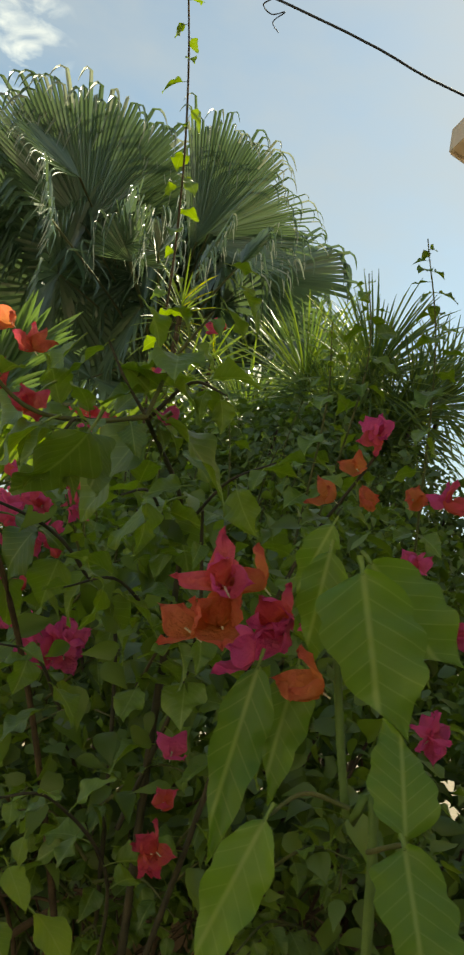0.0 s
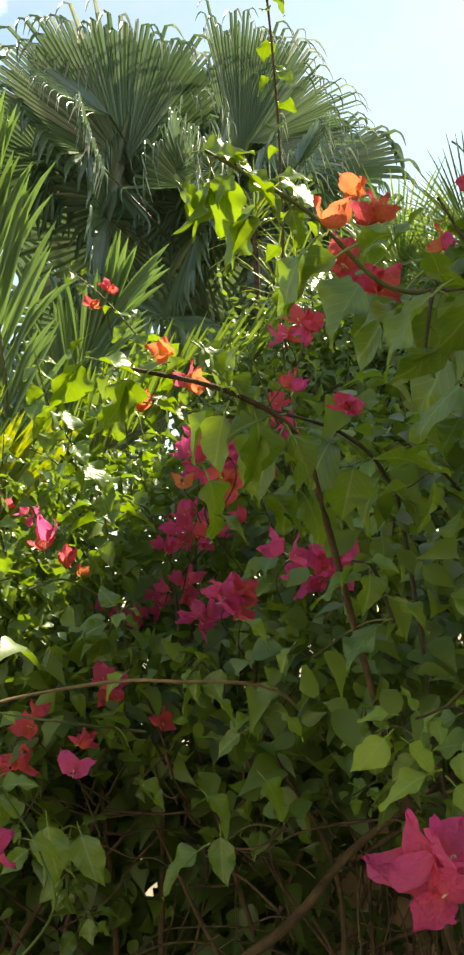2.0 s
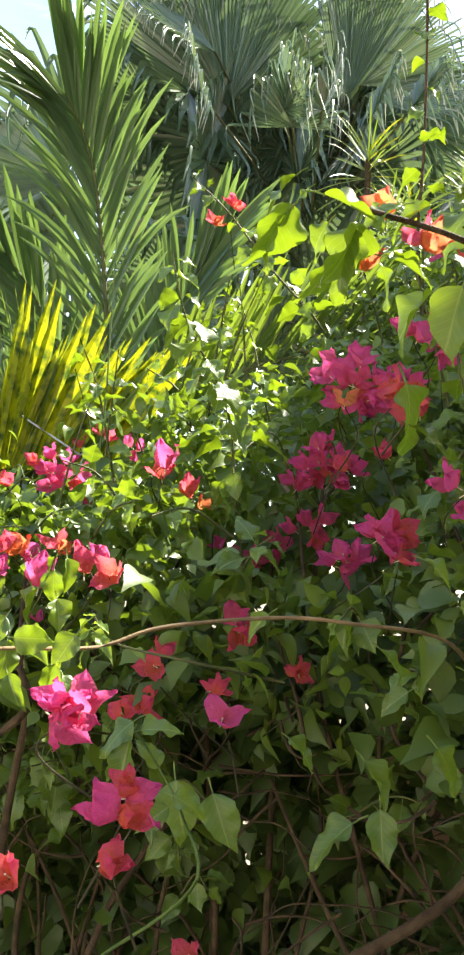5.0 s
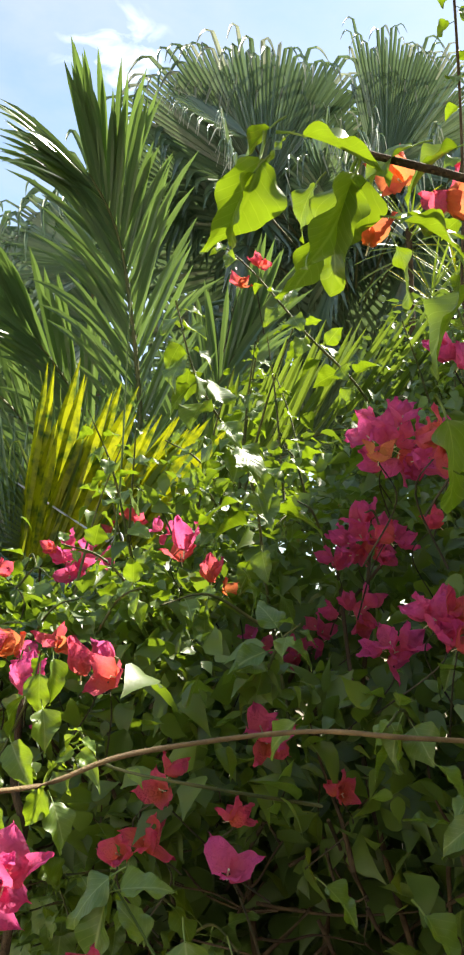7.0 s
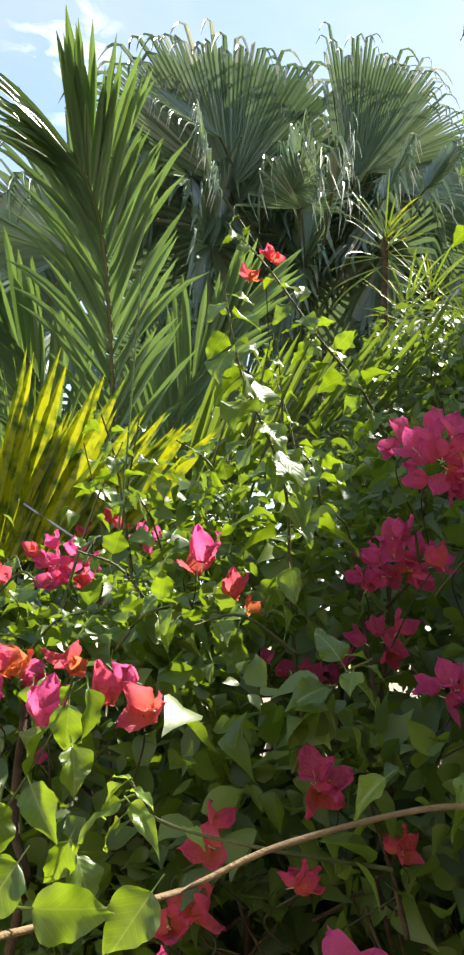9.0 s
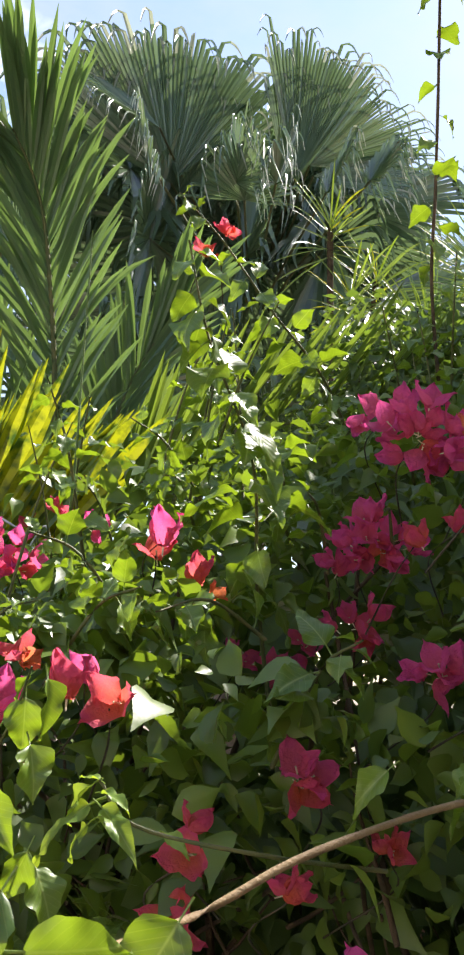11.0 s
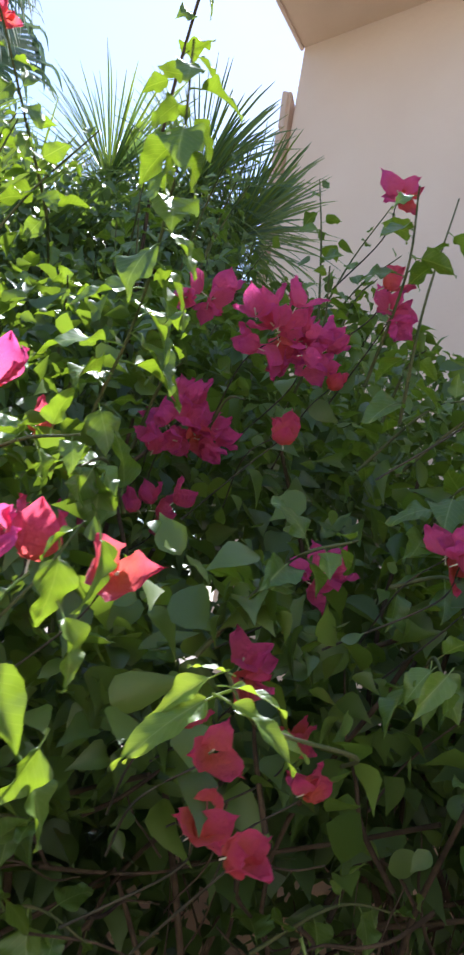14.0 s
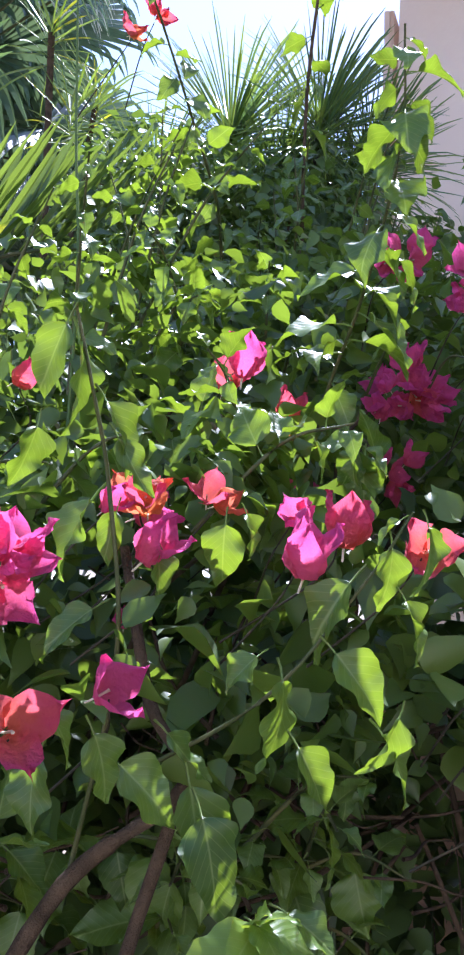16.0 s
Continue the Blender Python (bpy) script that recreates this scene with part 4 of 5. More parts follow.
def front(x, z):
    """How far back the face of the hedge lies."""
    base = np.interp(z, [0.0, 0.9, 1.15, 1.27, 1.4, 1.5, 1.65, 1.8, 2.0, 2.3], [2.1, 2.02, 1.86, 1.70, 1.85, 2.0, 2.3, 2.45, 2.8, 3.2])
    return base + np.interp(x, [-1.6, -0.85, -0.5, -0.15, 0.25, 0.6, 1.2], [0.75, 0.45, 0.08, 0.0, -0.40, -0.40, -0.30])


def crest(x):
    return np.interp(x, [-2.6, -2.0, -1.6, -1.0, -0.6, -0.35, 0.0, 0.3, 1.2, 1.8, 2.25], [0.6, 1.25, 1.5, 1.54, 1.64, 1.86, 1.98, 2.08, 2.2, 1.8, 0.9])


def hedge_leaves(count, x0, x1, z0, deep, seed):
    r = np.random.default_rng(seed)
    x = r.uniform(x0, x1, count)
    z = z0 + (crest(x) - z0) * r.uniform(0, 1, count) ** 0.8
    p = np.stack([x, front(x, z) + np.minimum(r.exponential(deep, count), 0.9) - 0.03, z], 1)
    lump = waves(p, 3)
    p[:, 1] += 0.16 * lump
    keep = (waves(p * 2.3, 5) > np.interp(p[:, 2], [1.2, 1.6], [0.08, -0.1])) | (r.random(count) < 0.10)
    p = p[keep]
    bare = (p[:, 2] < np.where(p[:, 0] > -0.05, 1.12, 1.16)) & (r.random(len(p)) < np.where(p[:, 2] < 1.10, 0.70, 0.45))
    thin = (p[:, 0] > -0.5) & (p[:, 2] > 1.58) & (r.random(len(p)) < 0.48)
    return clear_of_flowers(p[~(bare | thin)])


# the hedge's flowers, from its sunlit end to the shaded one
SPRAYS += [((-0.650, 2.684, 1.647), "mmmmmcmmmc", 0.038, 0.066), ((-0.585, 2.80, 1.589), "m", 0.036, 0.0), ((-0.571, 3.069, 1.794), "cc", 0.036, 0.03), ((-0.656, 3.167, 1.783), "c", 0.034, 0.0),
           ((-0.48, 2.975, 1.759), "mmm", 0.036, 0.035), ((-0.390, 2.174, 1.638), "m", 0.052, 0.0), ((-0.40, 2.20, 1.615), "c", 0.042, 0.0), ((-0.345, 2.14, 1.577), "c", 0.046, 0.0),
           ((-0.315, 2.165, 1.550), "o", 0.028, 0.0), ((-0.69, 2.157, 1.571), "c", 0.028, 0.0), ((-0.40, 3.1, 1.787), "o", 0.03, 0.0)]
SPRAYS += [((-0.571, 1.83, 1.405), "m", 0.050, 0.0), ((-0.504, 1.856, 1.431), "c", 0.048, 0.0), ((-0.463, 1.796, 1.413), "c", 0.040, 0.0), ((-0.62, 2.02, 1.435), "mo", 0.040, 0.024),
           ((-0.56, 1.98, 1.445), "oc", 0.034, 0.02), ((-0.488, 1.947, 1.438), "m", 0.034, 0.0), ((-0.598, 2.083, 1.325), "m", 0.02, 0.0)]
SPRAYS += [((-0.657, 1.929, 1.405), "m", 0.043, 0.0), ((-0.725, 1.866, 1.297), "m", 0.044, 0.0), ((-0.792, 1.893, 1.268), "c", 0.042, 0.0), ((-0.840, 1.819, 1.392), "mmmmm", 0.034, 0.036),
           ((-0.641, 1.978, 1.442), "oc", 0.034, 0.014), ((-0.667, 1.993, 1.442), "m", 0.034, 0.0)]
SPRAYS += [((-0.078, 2.19, 1.648), "mmcmmmmmmmmmmm", 0.037, 0.062), ((-0.08, 2.005, 1.625), "c", 0.036, 0.0), ((-0.098, 2.20, 1.522), "mmcmm", 0.036, 0.045), ((-0.257, 2.279, 1.466), "mm", 0.03, 0.03),
           ((-0.145, 2.347, 1.490), "mmm", 0.036, 0.03), ((-0.19, 2.344, 1.456), "mmm", 0.034, 0.026), ((-0.088, 1.899, 1.454), "mmmmm", 0.036, 0.032), ((-0.136, 2.193, 1.605), "mm", 0.034, 0.02)]
SPRAYS += [((-0.05, 2.06, 1.782), "mmcmmmmmmmmmmm", 0.037, 0.064), ((0.02, 2.075, 1.775), "mmmmmmmmm", 0.036, 0.055), ((-0.052, 2.232, 1.856), "mmmmm", 0.040, 0.045), ((0.012, 2.086, 1.662), "c", 0.036, 0.0),
           ((0.072, 2.065, 1.744), "c", 0.034, 0.0), ((0.106, 2.019, 2.038), "cm", 0.038, 0.024), ((0.074, 1.985, 1.888), "c", 0.038, 0.0), ((0.09, 1.987, 1.848), "mmm", 0.038, 0.03)]
SPRAYS += [((-0.256, 1.83, 1.345), "mmc", 0.036, 0.026), ((-0.391, 1.727, 1.286), "c", 0.032, 0.0), ((-0.394, 1.721, 1.231), "cc", 0.030, 0.012), ((-0.425, 1.650, 1.233), "c", 0.036, 0.0),
           ((-0.30, 1.70, 1.262), "cc", 0.028, 0.012), ((-0.376, 1.781, 1.306), "c", 0.028, 0.0), ((-0.168, 1.833, 1.275), "cc", 0.026, 0.014), ((-0.308, 1.435, 1.267), "m", 0.036, 0.0)]
SPRAYS += [((-0.459, 1.213, 1.298), "mmmm", 0.034, 0.024), ((-0.405, 1.153, 1.228), "cm", 0.030, 0.018), ((-0.41, 1.16, 1.19), "c", 0.026, 0.0), ((-0.503, 1.211, 1.16), "c", 0.034, 0.0),
           ((-0.518, 1.202, 1.136), "c", 0.032, 0.0), ((-0.332, 1.431, 1.016), "c", 0.03, 0.0), ((-0.396, 1.333, 1.20), "mc", 0.034, 0.016)]
SPRAYS += [((0.085, 1.69, 1.535), "mmmmmmmmm", 0.037, 0.05), ((0.13, 1.75, 1.565), "mmm", 0.038, 0.03), ((0.03, 1.66, 1.56), "mm", 0.036, 0.03), ((-0.044, 1.755, 1.501), "cmc", 0.040, 0.026),
           ((-0.075, 1.72, 1.49), "mm", 0.036, 0.02), ((-0.045, 1.712, 1.46), "cm", 0.032, 0.02), ((-0.099, 1.545, 1.664), "occ", 0.034, 0.022), ((-0.12, 1.394, 1.70), "mm", 0.030, 0.016),
           ((-0.146, 1.661, 1.675), "o", 0.028, 0.0), ((0.067, 1.684, 1.956), "ccm", 0.034, 0.03), ((-0.308, 2.665, 2.30), "oc", 0.032, 0.016), ((-0.265, 2.66, 2.348), "cc", 0.034, 0.022)]


p = hedge_leaves(36000, -2.6, 2.2, 1.12, 0.27, 21)
p = p[nrg.random(len(p)) < np.interp(p[:, 2], [1.15, 1.5], [0.62, 1.0])]
foliage("foliage", hedge, p, (0.024 + 0.042 * nrg.uniform(0, 1, len(p)) ** 1.5) * np.interp(p[:, 2], [1.15, 1.5], [1.12, 1.0]), np.tile((0.10, -0.12, 1.0), (len(p), 1)), LEAF, "dense small pointed green leaves", spread=1.15, hang=0.35)
p = hedge_leaves(8000, -2.6, 2.2, 0.1, 0.30, 22)
p = p[p[:, 2] < 1.2]
p = p[nrg.random(len(p)) < 0.6]
foliage("foliage", hedge, p, 0.030 + 0.048 * nrg.uniform(0, 1, len(p)) ** 1.3, np.tile((0.10, -0.10, 1.0), (len(p), 1)), LEAF, "sparser leaves near the ground", spread=1.15, hang=0.35)
x = nrg.uniform(-2.6, 2.2, 9000)
p = np.stack([x, front(x, crest(x)) + nrg.uniform(0, 1.0, 9000), crest(x) - 0.04 + nrg.normal(0, 0.07, 9000)], 1)
p[:, 2] += 0.07 * waves(p * 1.3, 8)
p = p[((p[:, 0] < -0.5) | (nrg.random(len(p)) < 0.32)) & ((waves(p * 2.6, 9) > -0.15) | (nrg.random(len(p)) < 0.1))]
p = clear_of_flowers(p)
foliage("foliage", hedge, p, nrg.uniform(0.028, 0.060, len(p)), np.tile((0.1, -0.3, 0.9), (len(p), 1)), LEAF, "sunlit leaves along the top", spread=1.3)
# inner leaves take the shrub's darker colour to deepen the hedge's inner shade
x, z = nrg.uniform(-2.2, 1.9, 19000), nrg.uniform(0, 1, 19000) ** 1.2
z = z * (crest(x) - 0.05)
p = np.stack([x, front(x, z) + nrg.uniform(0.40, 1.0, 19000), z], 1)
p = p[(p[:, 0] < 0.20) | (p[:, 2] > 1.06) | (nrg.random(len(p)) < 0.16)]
foliage("foliage", hedge, p, nrg.uniform(0.060, 0.100, len(p)), np.tile((0.1, -0.3, 0.9), (len(p), 1)), SHRUB, "deep inner leaves coloured darker for shade")

# the same darker colour low down, standing in for shade under the hedge
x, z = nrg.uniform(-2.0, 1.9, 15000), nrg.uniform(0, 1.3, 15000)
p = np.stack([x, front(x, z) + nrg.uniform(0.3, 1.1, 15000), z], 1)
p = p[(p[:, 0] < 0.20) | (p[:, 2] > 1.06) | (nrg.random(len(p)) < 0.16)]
foliage("foliage", hedge, p, nrg.uniform(0.05, 0.09, len(p)), np.tile((0.1, -0.3, 0.9), (len(p), 1)), SHRUB, "low inner leaves coloured darker for shade")
for k in range(90):
    x0 = rng.uniform(-1.5, 1.1)
    z1 = rng.uniform(0.9, 1.7)
    x1 = x0 + rng.uniform(-0.4, 0.4)
    y0 = float(front(x0, 0.3)) + rng.uniform(0.15, 0.5)
    tube("stem", [(x0, y0, 0.0), (x0 + rng.uniform(-0.1, 0.1), y0 - rng.uniform(0, 0.15), 0.4 * z1), ((x0 + x1) / 2 + rng.uniform(-0.15, 0.15), y0, 0.75 * z1), (x1, float(front(x1, z1)) + 0.15, z1)],
         rng.uniform(0.004, 0.012), 0.003, BARK, hedge, 6, label="brown woody stem")
tube("stem", [(-0.25, 1.95, 0.7), (-0.02, 1.82, 0.89), (0.06, 1.77, 0.97), (0.17, 1.77, 1.08), (0.4, 1.7, 1.25)], 0.011, 0.006, BARK, hedge, 8, label="brown woody stem")
tube("stem", [(-0.72, 2.15, 0.9), (-0.671, 2.04, 1.089), (-0.59, 1.97, 1.185), (-0.613, 2.0, 1.258), (-0.62, 2.05, 1.4)], 0.009, 0.005, BARK, hedge, 8, label="brown woody stem")
tube("stem", [(-0.64, 2.14, 0.0), (-0.645, 2.10, 0.5), (-0.625, 2.04, 0.92), (-0.59, 1.975, 1.18)], 0.009, 0.006, BARK, hedge, 9, label="brown woody trunk")

for k in range(130):
    x0, z0 = rng.uniform(-0.9, 0.8), rng.uniform(0.6, 1.2)
    y0 = float(front(x0, z0)) + rng.uniform(0.0, 0.3)
    q, line = Vector((x0, y0, z0)), []
    d = Vector((rng.uniform(-1, 1), rng.uniform(-0.4, 0.4), rng.uniform(-0.5, 1))).normalized()
    for n in range(5):
        line.append(q.copy())
        d = (d + Vector((rng.uniform(-0.5, 0.5), rng.uniform(-0.3, 0.3), rng.uniform(-0.4, 0.5)))).normalized()
        q = q + d * rng.uniform(0.03, 0.09)
    tube("twig", line, rng.uniform(0.0015, 0.004), 0.001, BARK, hedge, 5, steps=4)

for k in range(110):
    q = Vector((rng.uniform(0.08, 0.85), 0, rng.uniform(0.62, 1.08)))
    q.y = float(front(q.x, q.z)) + rng.uniform(0.15, 0.6)
    d, line = Vector((rng.uniform(-0.6, 0.6), rng.uniform(-0.3, 0.3), rng.choice((-1, 1)))).normalized(), []
    for n in range(5):
        line.append(q.copy())
        d = (d + Vector((rng.uniform(-0.35, 0.35), rng.uniform(-0.3, 0.3), rng.uniform(-0.3, 0.3)))).normalized()
        q = q + d * rng.uniform(0.04, 0.10)
    tube("twig", line, rng.uniform(0.001, 0.0024), 0.0008, BARK, hedge, 5, steps=3)

# back shrubs between hedge and house
shrub = thing("shrub", (0.8, 3.6, 0), "dark leafy shrub behind the bougainvillea hedge", "shrub")
n = 25000
c0 = np.array([(0.25, 3.6, 1.7), (0.65, 3.8, 2.15), (1.05, 3.7, 2.2), (1.5, 3.6, 2.05), (0.9, 3.9, 1.5), (1.9, 3.5, 1.95), (0.45, 3.9, 2.2), (1.75, 4.3, 2.3), (1.3, 4.6, 2.55), (0.85, 4.6, 2.3), (1.25, 4.35, 2.5), (0.95, 4.6, 2.45), (1.5, 4.4, 2.6)])
pick = nrg.integers(0, len(c0), n)
d = nrg.normal(0, 1, (n, 3))
d /= np.linalg.norm(d, axis=1)[:, None]
p = c0[pick] + d * (nrg.uniform(0.2, 1, n) ** 0.4)[:, None] * np.array([0.42, 0.36, 0.62])
p[:, 2] = np.abs(p[:, 2])
foliage("foliage", shrub, p, nrg.uniform(0.03, 0.065, n), d * 0.8 + np.array([0, -0.2, 0.6]), SHRUB, "dark green leaves")
for k in range(10):
    q = c0[k % len(c0)]
    tube("stem", [(q[0] * 0.9, q[1], 0), (q[0] + rng.uniform(-0.2, 0.2), q[1], 0.9), (q[0] + rng.uniform(-0.3, 0.3), q[1] - 0.1, q[2] + rng.uniform(0.1, 0.5))], 0.014, 0.004, BARK, shrub)

# ---- long shoots of the hedge ----
shoot(hedge, [(-0.20, 2.25, 1.30), (-0.25, 2.2, 1.55), (-0.285, 2.08, 1.72), (-0.37, 1.94, 1.84), (-0.405, 1.905, 1.95)], 0.0035, 0.0012, 32, 0.070, bare=0.15, droop=0.7)
shoot(hedge, [(0.2, 3.0, 1.85), (0.098, 2.932, 1.975), (-0.009, 2.817, 2.101), (-0.149, 2.703, 2.196), (-0.275, 2.62, 2.306), (-0.377, 2.544, 2.363)], 0.005, 0.0015, 44, 0.060)
shoot(hedge, [(0.34, 2.95, 1.9), (0.27, 2.88, 2.35), (0.27, 2.86, 2.62), (0.24, 2.76, 2.92), (0.18, 2.60, 3.22), (0.10, 2.45, 3.5), (0.0, 2.30, 3.75), (-0.06, 2.2, 3.95)], 0.005, 0.002, 34, 0.065, BARK, bare=0.1, droop=0.6)
shoot(hedge, [(0.62, 2.0, 1.9), (0.63, 1.84, 2.25), (0.585, 1.79, 2.45)], 0.003, 0.0012, 28, 0.055)
shoot(hedge, [(0.58, 2.0, 1.85), (0.56, 1.86, 2.15), (0.53, 1.82, 2.33)], 0.003, 0.0012, 22, 0.055)
shoot(hedge, [(0.85, 1.95, 1.9), (0.76, 1.78, 2.3), (0.68, 1.72, 2.53)], 0.003, 0.0012, 30, 0.055)
shoot(hedge, [(0.25, 2.9, 1.8), (0.15, 2.75, 2.05), (0.06, 2.61, 2.2)], 0.004, 0.0015, 14, 0.045)
shoot(hedge, [(0.2, 2.3, 1.7), (0.15, 2.18, 1.85), (0.11, 2.146, 1.95)], 0.003, 0.0012, 9, 0.045)
shoot(hedge, [(0.12, 2.05, 1.75), (0.05, 1.95, 1.88), (0.0, 1.91, 1.98)], 0.003, 0.0012, 12, 0.06)
shoot(hedge, [(0.15, 2.0, 1.7), (0.1, 1.95, 1.85), (0.12, 1.93, 2.02)], 0.003, 0.0012, 12, 0.06)
for k in range(30):
    x0 = rng.uniform(-0.75, 0.9)
    y0, z0 = float(front(x0, crest(x0))) + rng.uniform(-0.05, 0.6), float(crest(x0))
    lean = Vector((rng.uniform(-0.12, 0.12), rng.uniform(-0.22, 0.05), rng.uniform(0.12, 0.32)))
    a = Vector((x0, y0, z0 - 0.12))
    shoot(hedge, [a, a + lean * 0.6 + Vector((0, 0, 0.04)), a + lean * 1.2], 0.0035, 0.0012, rng.randint(8, 13), rng.uniform(0.04, 0.055))
for k in range(70):
    x0, z0 = rng.uniform(-0.85, 0.7), rng.uniform(1.0, 1.75)
    if x0 < -0.1 and z0 < 1.32 and k % 5:
        continue
    a = Vector((x0, float(front(x0, z0)) + 0.06, z0))
    lean = Vector((rng.uniform(-0.14, 0.14), rng.uniform(-0.16, -0.06), rng.uniform(-0.02, 0.14)))
    shoot(hedge, [a, a + lean * 0.6 + Vector((0, 0, 0.03)), a + lean * 1.1], 0.003, 0.0012, rng.randint(7, 12), rng.uniform(0.036, 0.054))

for k in range(18):
    x0, z0 = rng.uniform(-0.80, -0.22), rng.uniform(0.78, 1.14)
    a = Vector((x0, float(front(x0, z0)) + 0.10, z0))
    lean = Vector((rng.uniform(-0.16, 0.16), rng.uniform(-0.24, -0.08), rng.uniform(-0.02, 0.14)))
    shoot(hedge, [a, a + lean * 0.6 + Vector((0, 0, 0.03)), a + lean * 1.1], 0.003, 0.0012, rng.randint(7, 11), rng.uniform(0.045, 0.068))


def leaves_at(parent, pairs, meshes=None, wide=1.0, label="", face=None, size=1.0):
    """Single leaves from foot to tip, with their faces turned up and out."""
    for foot, tip in pairs:
        a, b = Vector(foot), Vector(tip)
        turned = Vector(face or (rng.uniform(-0.55, 0.55), -0.5, 0.85)) + (b - a).normalized() * 0.2
        m = along(a, b - a, turned, (b - a).length * 1.08 * size, rng.uniform(-0.4, 0.4) * (0.4 if face else 1)) @ Matrix.Diagonal((wide, 1, 1, 1))
        put("leaf", rng.choice(meshes or LEAVES), parent, m, label)


BRANCH_LEAVES = [
    ((-0.19, 0.889, 1.815), (-0.205, 0.91, 1.775)),
    ((-0.153, 0.9, 1.801), (-0.181, 0.924, 1.761)),
    ((-0.178, 0.885, 1.819), (-0.187, 0.906, 1.778)),
    ((-0.165, 0.872, 1.816), (-0.13, 0.877, 1.792)),
    ((-0.131, 0.905, 1.827), (-0.092, 0.9, 1.817)),
    ((-0.087, 0.893, 1.757), (-0.141, 0.921, 1.721)),
    ((-0.186, 0.88, 1.831), (-0.162, 0.871, 1.838)),
    ((-0.106, 0.915, 1.796), (-0.081, 0.92, 1.769)),
    ((0.037, 0.888, 1.729), (-0.001, 0.924, 1.65)),
    ((-0.008, 0.882, 1.724), (-0.057, 0.908, 1.68)),
    ((0.075, 0.998, 1.915), (0.115, 1.003, 1.876)),
    ((0.111, 1.009, 1.866), (0.073, 1.032, 1.846)),
    ((0.174, 1.141, 1.752), (0.13, 1.161, 1.74)),
]
LOWER_BRANCH_LEAVES = [
    ((-0.252, 1.08, 1.695), (-0.265, 1.092, 1.647)),
    ((-0.222, 1.074, 1.709), (-0.255, 1.08, 1.696)),
    ((-0.179, 1.055, 1.723), (-0.15, 1.058, 1.696)),
    ((-0.227, 1.084, 1.671), (-0.191, 1.083, 1.662)),
    ((-0.153, 1.109, 1.704), (-0.126, 1.111, 1.678)),
    ((-0.108, 1.144, 1.654), (-0.13, 1.159, 1.594)),
    ((-0.073, 1.157, 1.657), (-0.053, 1.162, 1.602)),
    ((-0.139, 1.359, 1.634), (-0.115, 1.364, 1.564)),
    ((-0.069, 1.35, 1.61), (-0.039, 1.348, 1.578)),
    ((-0.29, 1.1, 1.728), (-0.307, 1.108, 1.716)),
    ((-0.307, 1.102, 1.707), (-0.332, 1.117, 1.677)),
    ((-0.271, 1.112, 1.706), (-0.287, 1.124, 1.685)),
    ((-0.262, 1.122, 1.685), (-0.277, 1.141, 1.645)),
    ((-0.226, 1.126, 1.731), (-0.243, 1.135, 1.72)),
    ((-0.215, 1.166, 1.696), (-0.194, 1.175, 1.667)),
]
BROAD_LEAVES = [
    ((0.243, 0.642, 1.613), (0.266, 0.62, 1.505)),
    ((0.261, 0.676, 1.627), (0.327, 0.657, 1.555)),
    ((0.226, 0.674, 1.649), (0.207, 0.69, 1.588)),
    ((0.225, 0.668, 1.627), (0.221, 0.678, 1.546)),
    ((0.193, 0.698, 1.534), (0.169, 0.676, 1.405)),
    ((0.227, 0.708, 1.542), (0.209, 0.691, 1.447)),
    ((0.203, 0.649, 1.432), (0.163, 0.641, 1.332)),
    ((0.275, 0.58, 1.442), (0.273, 0.606, 1.511)),
    ((0.27, 0.57, 1.438), (0.274, 0.521, 1.367)),
]
LEFT_SHOOT_LEAVES = [
    ((-0.749, 1.936, 1.582), (-0.766, 1.955, 1.524)),
    ((-0.738, 1.934, 1.568), (-0.723, 1.938, 1.5)),
    ((-0.712, 1.929, 1.521), (-0.682, 1.919, 1.47)),
    ((-0.7, 1.927, 1.491), (-0.676, 1.917, 1.445)),
    ((-0.761, 1.956, 1.497), (-0.77, 1.964, 1.447)),
    ((-0.707, 1.957, 1.44), (-0.738, 1.973, 1.385)),
    ((-0.688, 1.947, 1.431), (-0.697, 1.952, 1.387)),
    ((-0.706, 1.888, 1.234), (-0.671, 1.854, 1.197)),
    ((-0.656, 1.845, 1.199), (-0.65, 1.812, 1.132)),
    ((-0.756, 1.925, 1.28), (-0.732, 1.904, 1.243)),
    ((-0.639, 1.759, 1.153), (-0.613, 1.725, 1.133)),
    ((-0.712, 1.935, 1.35), (-0.752, 1.951, 1.319)),
    ((-0.66, 1.931, 1.407), (-0.641, 1.917, 1.356)),
]
